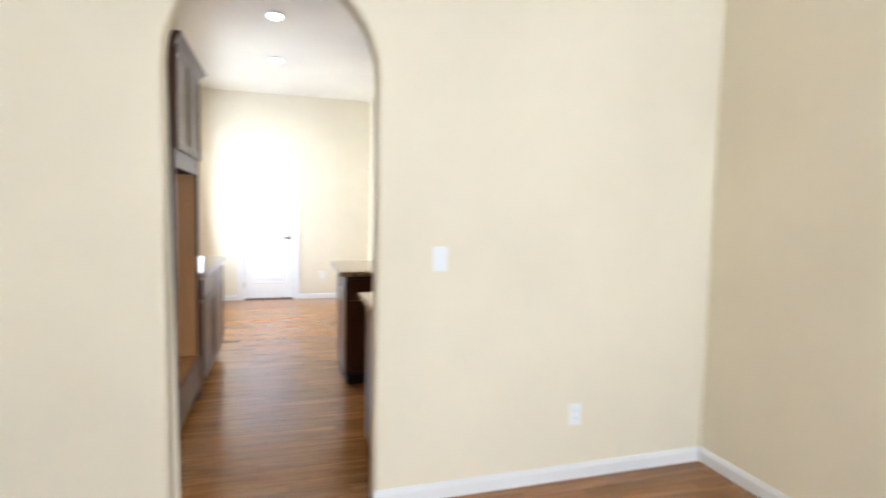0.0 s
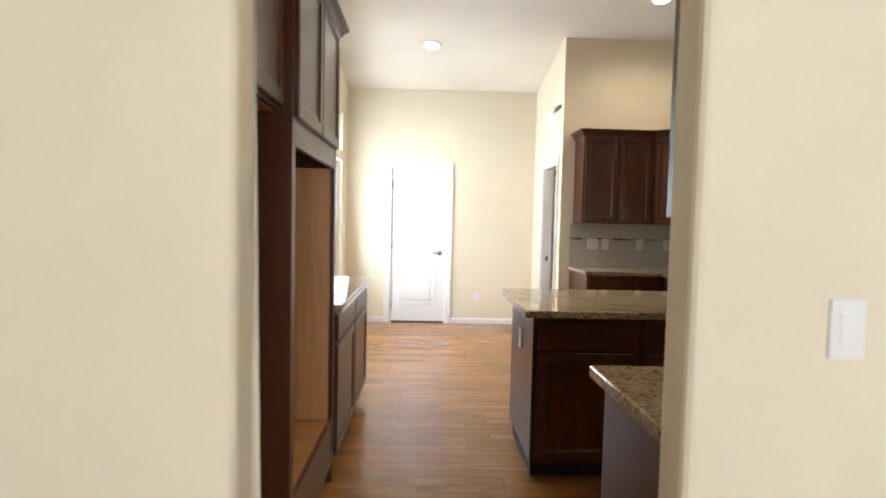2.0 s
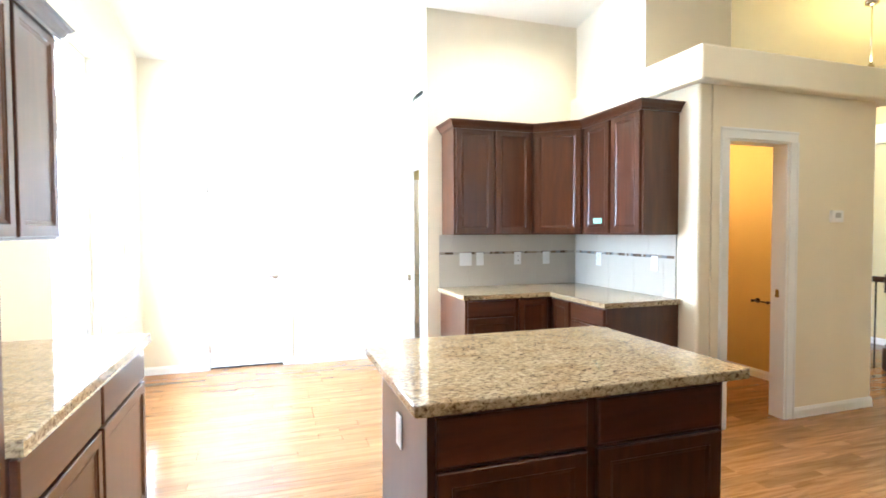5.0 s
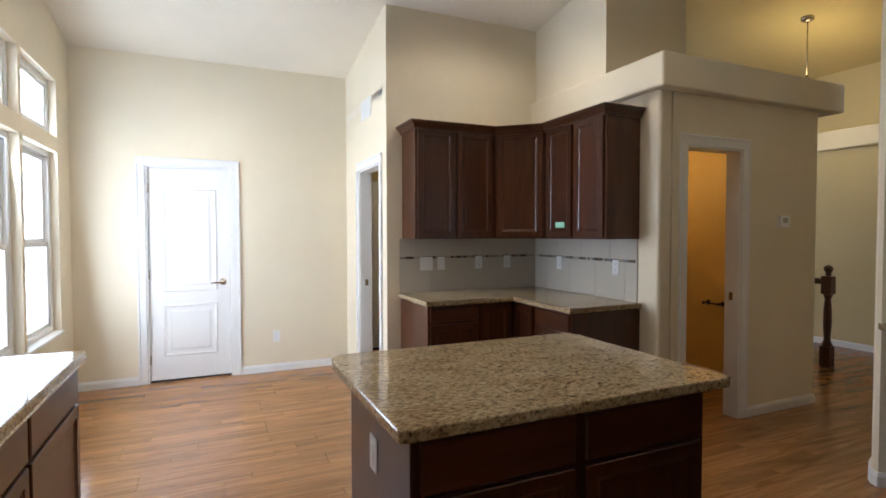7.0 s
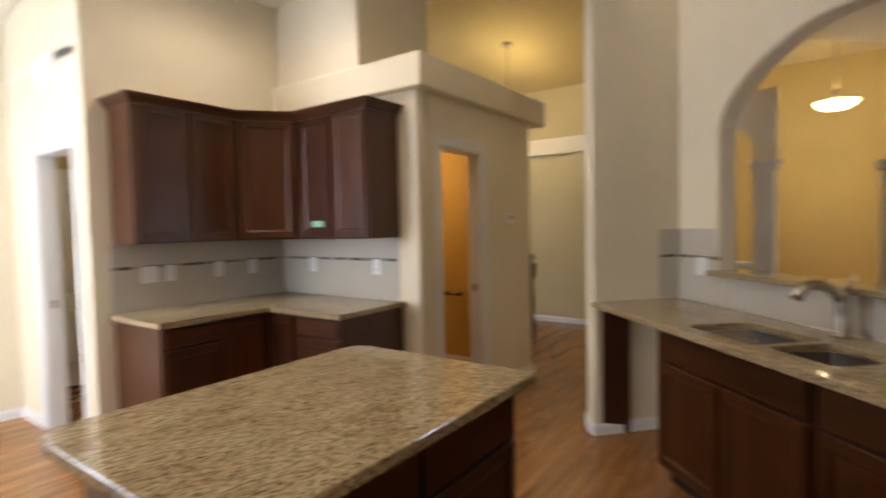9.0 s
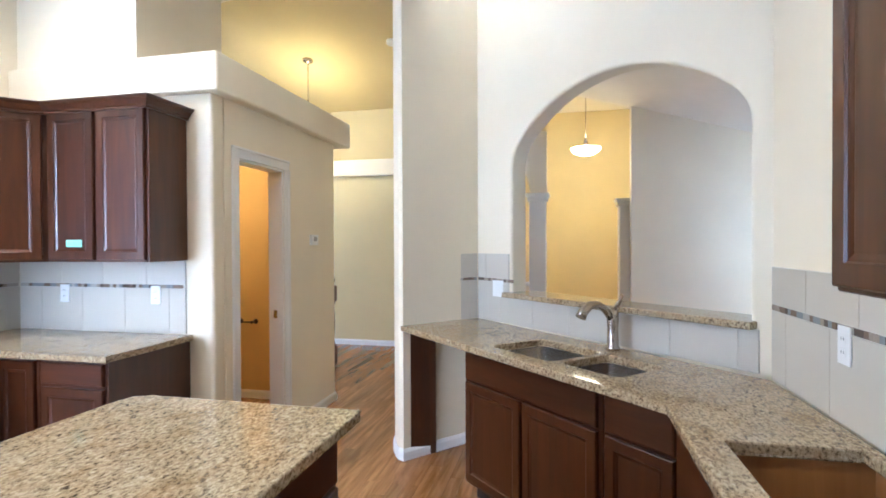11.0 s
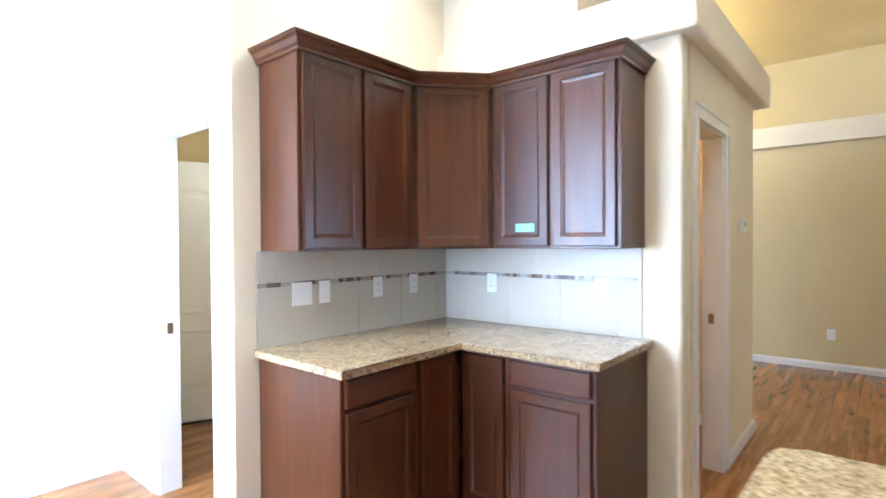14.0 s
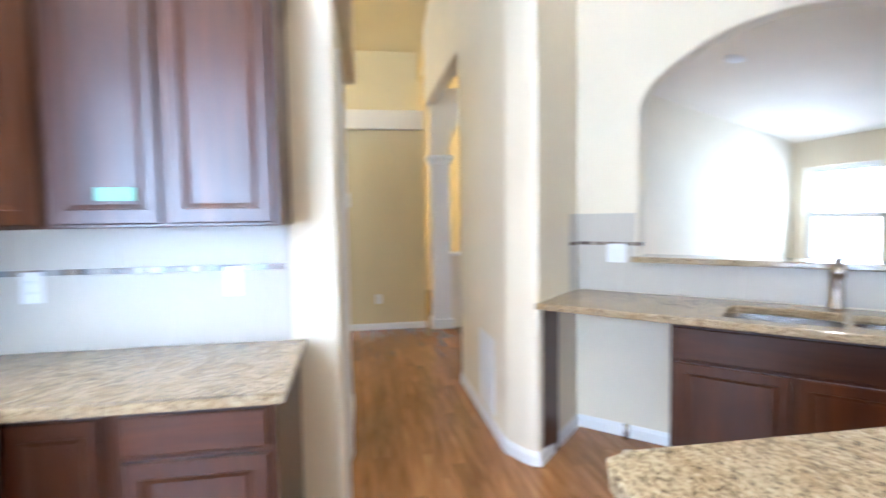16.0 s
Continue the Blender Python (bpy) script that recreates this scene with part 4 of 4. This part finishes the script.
part("hub", lathe(bmesh.new(), [(0.008, 3.24), (0.03, 3.20), (0.045, 3.13), (0.02, 3.05)]), NICKEL, ch)
part("bowl", lathe(bmesh.new(), [(0.2, 3.05), (0.205, 3.04), (0.17, 2.99), (0.09, 2.945), (0.001, 2.935)], sides=32), LIT_WARM, ch, "glowing glass bowl")

# ---- hall: newel post, railing, columns ----
nw = thing("newel_post", pose(3.1, -0.83, 0), "turned dark wood newel post with ball top", "newel post")
bm = box(bmesh.new(), -0.05, -0.05, 0, 0.05, 0.05, 0.22, 0.005)
part("base_block", bm, CHERRY, nw)
part("shaft", lathe(bmesh.new(), [(0.045, 0.22), (0.05, 0.24), (0.035, 0.27), (0.03, 0.31), (0.04, 0.45), (0.038, 0.60), (0.028, 0.72), (0.04, 0.75), (0.045, 0.77)]), CHERRY, nw)
part("top_block", box(bmesh.new(), -0.05, -0.05, 0.77, 0.05, 0.05, 0.96, 0.008), CHERRY, nw)
part("ball", lathe(bmesh.new(), [(0.02, 0.96), (0.032, 0.975), (0.022, 0.99), (0.036, 1.01), (0.045, 1.035), (0.036, 1.062), (0.015, 1.075), (0.001, 1.08)]), CHERRY, nw)
rl = thing("stair_railing", pose(3.1, -0.83, 0), "dark wood stair handrail on thin iron balusters", "railing")
part("handrail", tube(bmesh.new(), [(0.0, 0.04, 0.90), (0.0, 1.8, 0.90)], 0.03, 10), CHERRY, rl)
for i in range(12):
    part("baluster", tube(bmesh.new(), [(0, 0.15 + i * 0.14, 0.0), (0, 0.15 + i * 0.14, 0.89)], 0.008, 8), IRON, rl)


def column(x, y, top):
    c = thing("column", pose(x, y, 0), "white painted square column with moulded cap and base", "column", "hall columns")
    part("shaft", one_box(-0.11, -0.11, 0.12, 0.11, 0.11, top - 0.1, 0.006), WHITE, c)
    part("base", one_box(-0.135, -0.135, 0, 0.135, 0.135, 0.12, 0.008), WHITE, c)
    b = box(bmesh.new(), -0.135, -0.135, top - 0.1, 0.135, 0.135, top - 0.05, 0.006)
    box(b, -0.155, -0.155, top - 0.05, 0.155, 0.155, top, 0.006)
    part("cap", b, WHITE, c)
    return c


column(EAST - 0.02, -2.57, 2.13)
column(EAST - 0.02, -3.27, 2.13)
column(EAST + 0.26, -4.44, 2.06)
hw = thing("half_wall", pose(0, 0, 0), "low cream half wall with a white cap between columns", "half wall")
part("body", one_box(EAST - 0.07, -3.16, 0, EAST + 0.05, -2.68, 0.90), CREAM, hw)
part("cap", one_box(EAST - 0.10, -3.16, 0.90, EAST + 0.08, -2.68, 0.94, 0.006), WHITE, hw)
arc = [(-3.39, 2.13)]
for i in range(17):
    a = math.pi * i / 16
    arc.append((-2.92 - 0.25 * math.cos(a), 2.13 + 0.42 * math.sin(a)))
arc += [(-2.45, 2.13), (-2.45, 2.95), (-3.39, 2.95)]
bm = bmesh.new()
sides = [[bm.verts.new((x, y, z)) for y, z in arc] for x in (EAST - 0.09, EAST + 0.05)]
for sd_ in sides:
    es = [bm.edges.new((sd_[i], sd_[(i + 1) % len(sd_)])) for i in range(len(sd_))]
    bmesh.ops.triangle_fill(bm, use_beauty=True, use_dissolve=False, edges=es)
for i in range(len(arc)):
    j = (i + 1) % len(arc)
    bm.faces.new((sides[0][i], sides[0][j], sides[1][j], sides[1][i]))
setting("wall_column_arch", bm, CREAM, "cream painted arched header on the columns")
door("door_3", pose(7.6, -4.95, 0.02, 0, 0, -90), 0.9, 2.05, True, "closed white two-panel entry door")

# ---- powder room ----
to = thing("toilet", pose(0.99, -0.27, 0, 0, 0, 90), "cream ceramic toilet with closed lid", "toilet")
bm = bmesh.new()
sect = [(0.0, 0.11, 0.20, 0.02), (0.10, 0.10, 0.18, 0.02), (0.20, 0.11, 0.19, 0.0), (0.30, 0.16, 0.24, -0.03), (0.38, 0.185, 0.265, -0.04), (0.40, 0.185, 0.265, -0.04)]
rings = [[bm.verts.new((rx * math.cos(2 * math.pi * k / 24), dy + ry * math.sin(2 * math.pi * k / 24), z)) for k in range(24)] for z, rx, ry, dy in sect]
for a, b in zip(rings, rings[1:]):
    for k in range(24):
        bm.faces.new((a[k], a[(k + 1) % 24], b[(k + 1) % 24], b[k])).smooth = True
bm.faces.new(rings[-1])
bm.faces.new(rings[0][::-1])
part("bowl", bm, CERAMIC, to)
for nm, z0, z1 in (("seat", 0.402, 0.42), ("lid", 0.422, 0.44)):
    bm = prism(bmesh.new(), [(0.185 * math.cos(2 * math.pi * k / 28), -0.04 + 0.265 * math.sin(2 * math.pi * k / 28)) for k in range(28)], z0, z1)
    part(nm, bm, CERAMIC, to)
part("tank", one_box(-0.21, 0.24, 0.38, 0.21, 0.42, 0.74, 0.02, 3), CERAMIC, to)
part("tank_lid", one_box(-0.22, 0.23, 0.74, 0.22, 0.43, 0.775, 0.01, 2), CERAMIC, to)
hd = thing("paper_holder", pose(1.636, -0.65, 0.735, 0, 0, -90), "nickel toilet paper holder on the ochre wall", "paper holder")
for x in (-0.08, 0.08):
    part("post", lathe(bmesh.new(), [(0.025, 0.0), (0.022, 0.008), (0.01, 0.015), (0.01, 0.06), (0.016, 0.07), (0.001, 0.078)]), IRON, hd).matrix_local = Matrix.Translation((x, 0, 0)) @ pose(0, 0, 0, 90)
part("bar", tube(bmesh.new(), [(-0.08, -0.06, 0), (0.08, -0.06, 0)], 0.007, 10), IRON, hd)

# ---- tiled backsplash: separate tiles with a mosaic band ----
MOSAIC = []
for i, (c, r) in enumerate((((0.10, 0.075, 0.055), 0.15), ((0.32, 0.27, 0.21), 0.2), ((0.42, 0.39, 0.34), 0.12), ((0.18, 0.13, 0.09), 0.2), ((0.25, 0.26, 0.26), 0.1))):
    MOSAIC.append(material("mosaic_glass_%s" % "abcde"[i], c, r))


def tile_mesh(w, h, t, mat):
    return mesh("tile", box(bmesh.new(), 0, -t, 0, w, 0, h, 0.0008), mat)


def backsplash(m, w, z_top, label, notches=(), offset=0.0, pitch=0.33):
    """Tiles over a wall strip of width w from the worktop to z_top, in its own x and z, proud to -y. notches: (x0, x1, z) spans
    where the tiles stop at height z."""
    b = thing("backsplash", m, label, "backsplash", "", "structure")
    g = bmesh.new()
    edges_x = sorted({0.0, w} | {n[0] for n in notches} | {n[1] for n in notches})
    def top_at(x):
        for x0, x1, z in notches:
            if x0 <= x <= x1:
                return z
        return z_top
    for a, c in zip(edges_x, edges_x[1:]):
        box(g, a, -0.006, 0.914, c, 0, top_at((a + c) / 2))
    part("grout", g, GROUT, b)
    rows = [(0.916, 1.194, 0.0), (1.222, 1.50, 0.5)]
    cache = {}
    for z0, z1, shift in rows:
        x = -pitch * ((offset + shift) % 1.0)
        while x < w:
            for a, c in zip(edges_x, edges_x[1:]):
                x0, x1 = max(x + 0.0015, a), min(x + pitch - 0.0015, c)
                zt = min(z1, top_at((a + c) / 2) - 0.001)
                if x1 - x0 > 0.008 and zt - z0 > 0.01:
                    key = (round(x1 - x0, 4), round(zt - z0, 4))
                    if key not in cache:
                        cache[key] = tile_mesh(x1 - x0, zt - z0, 0.0095, TILE)
                    o = new("tile", cache[key])
                    o.parent = b
                    o.location = (x0, 0, z0)
            x += pitch
    x = 0.001
    rnd = random.Random(int(w * 1000))
    small = [tile_mesh(0.0235, 0.022, 0.0098, mm) for mm in MOSAIC]
    long = [tile_mesh(0.0485, 0.022, 0.0098, mm) for mm in MOSAIC]
    while x < w - 0.026:
        if top_at(x) > 1.22:
            wide = rnd.random() < 0.35 and x < w - 0.051
            o = new("mosaic_tile", rnd.choice(long if wide else small))
            o.parent = b
            o.location = (x, 0, 1.197)
            x += 0.05 if wide else 0.025
        else:
            x += 0.025
    return b


backsplash(pose(-1.37, 0, 0), 1.36, 1.371, "beige tiled backsplash with a glass mosaic band", offset=0.15)
backsplash(Matrix.Translation((0, -0.010, 0)) @ RIGHT, 1.29, 1.371, "beige tiled backsplash with a glass mosaic band", offset=0.45)
SIDE = Matrix.Translation(diag(0.0, 0.645, 0)) @ pose(0, 0, 0, 0, 0, 315)
backsplash(SIDE, 0.63, 1.395, "beige tiled side splash with a glass mosaic band", offset=0.3)
backsplash(Matrix.Translation(diag(0.01, 0.0, 0)) @ pose(0, 0, 0, 0, 0, 225), P1 + 0.02, 1.395, "beige tiled backsplash around the pass-through", [(P0 - 0.03, P1 + 0.03, SILL)], 0.2)
backsplash(pose(-0.46, BACK, 0, 0, 0, 180), 1.90, 1.371, "beige tiled backsplash behind the cooktop cutout", offset=0.6)

# ---- oak strip floor: boards along x ----
BOARD_W = 0.083
rnd = random.Random(5)
near = thing("floor_boards", pose(0, 0, 0), "polished oak strip floor boards", "floor", "", "structure")
cache = {}
verts, faces = [], []
count = 0
rows = int((2.4 + 9.2) / BOARD_W)
for r in range(rows):
    y = -9.2 + r * BOARD_W
    x = -4.05 if y < BACK else -3.97
    east = -0.45 if y < -7.5 else 7.6
    while x < east - 0.01:
        ln = rnd.choice((0.45, 0.6, 0.75, 0.9, 1.05, 1.2)) if x > -3.9 else rnd.choice((0.3, 0.45, 0.6, 0.75, 0.9, 1.05))
        ln = round(min(ln, east - x), 3)
        close = -3.45 < x + ln / 2 < -0.4 and -4.3 < y < 1.4 or (-2.6 < x < 1.2 and -2.4 < y < -1.35)
        if close and count < 300 and not (-2.35 < x + ln / 2 < -1.3 and -2.75 < y < -2.25):
            if ln not in cache:
                cache[ln] = mesh("board", box(bmesh.new(), 0, 0, -0.012, ln - 0.0008, BOARD_W - 0.0008, 0, 0.0008), OAK)
            o = new("board", cache[ln])
            o.parent = near
            o.location = (x, y, 0)
            count += 1
        else:
            k = len(verts)
            x1, y1 = x + ln - 0.0008, y + BOARD_W - 0.0008
            b = 0.0008
            verts += [(x, y, -0.012), (x1, y, -0.012), (x1, y1, -0.012), (x, y1, -0.012), (x, y, -b), (x1, y, -b), (x1, y1, -b), (x, y1, -b),
                      (x + b, y + b, 0), (x1 - b, y + b, 0), (x1 - b, y1 - b, 0), (x + b, y1 - b, 0)]
            for i in range(4):
                j = (i + 1) % 4
                faces += [(k + i, k + j, k + 4 + j, k + 4 + i), (k + 4 + i, k + 4 + j, k + 8 + j, k + 8 + i)]
            faces.append((k + 8, k + 9, k + 10, k + 11))
        x += ln
me = bpy.data.meshes.new("floor_boards_rest")
me.from_pydata(verts, [], faces)
me.materials.append(OAK_REST)
tagged(new("floor_boards_rest", me), "polished oak strip floor boards farther off", "floor", "", "stuff")
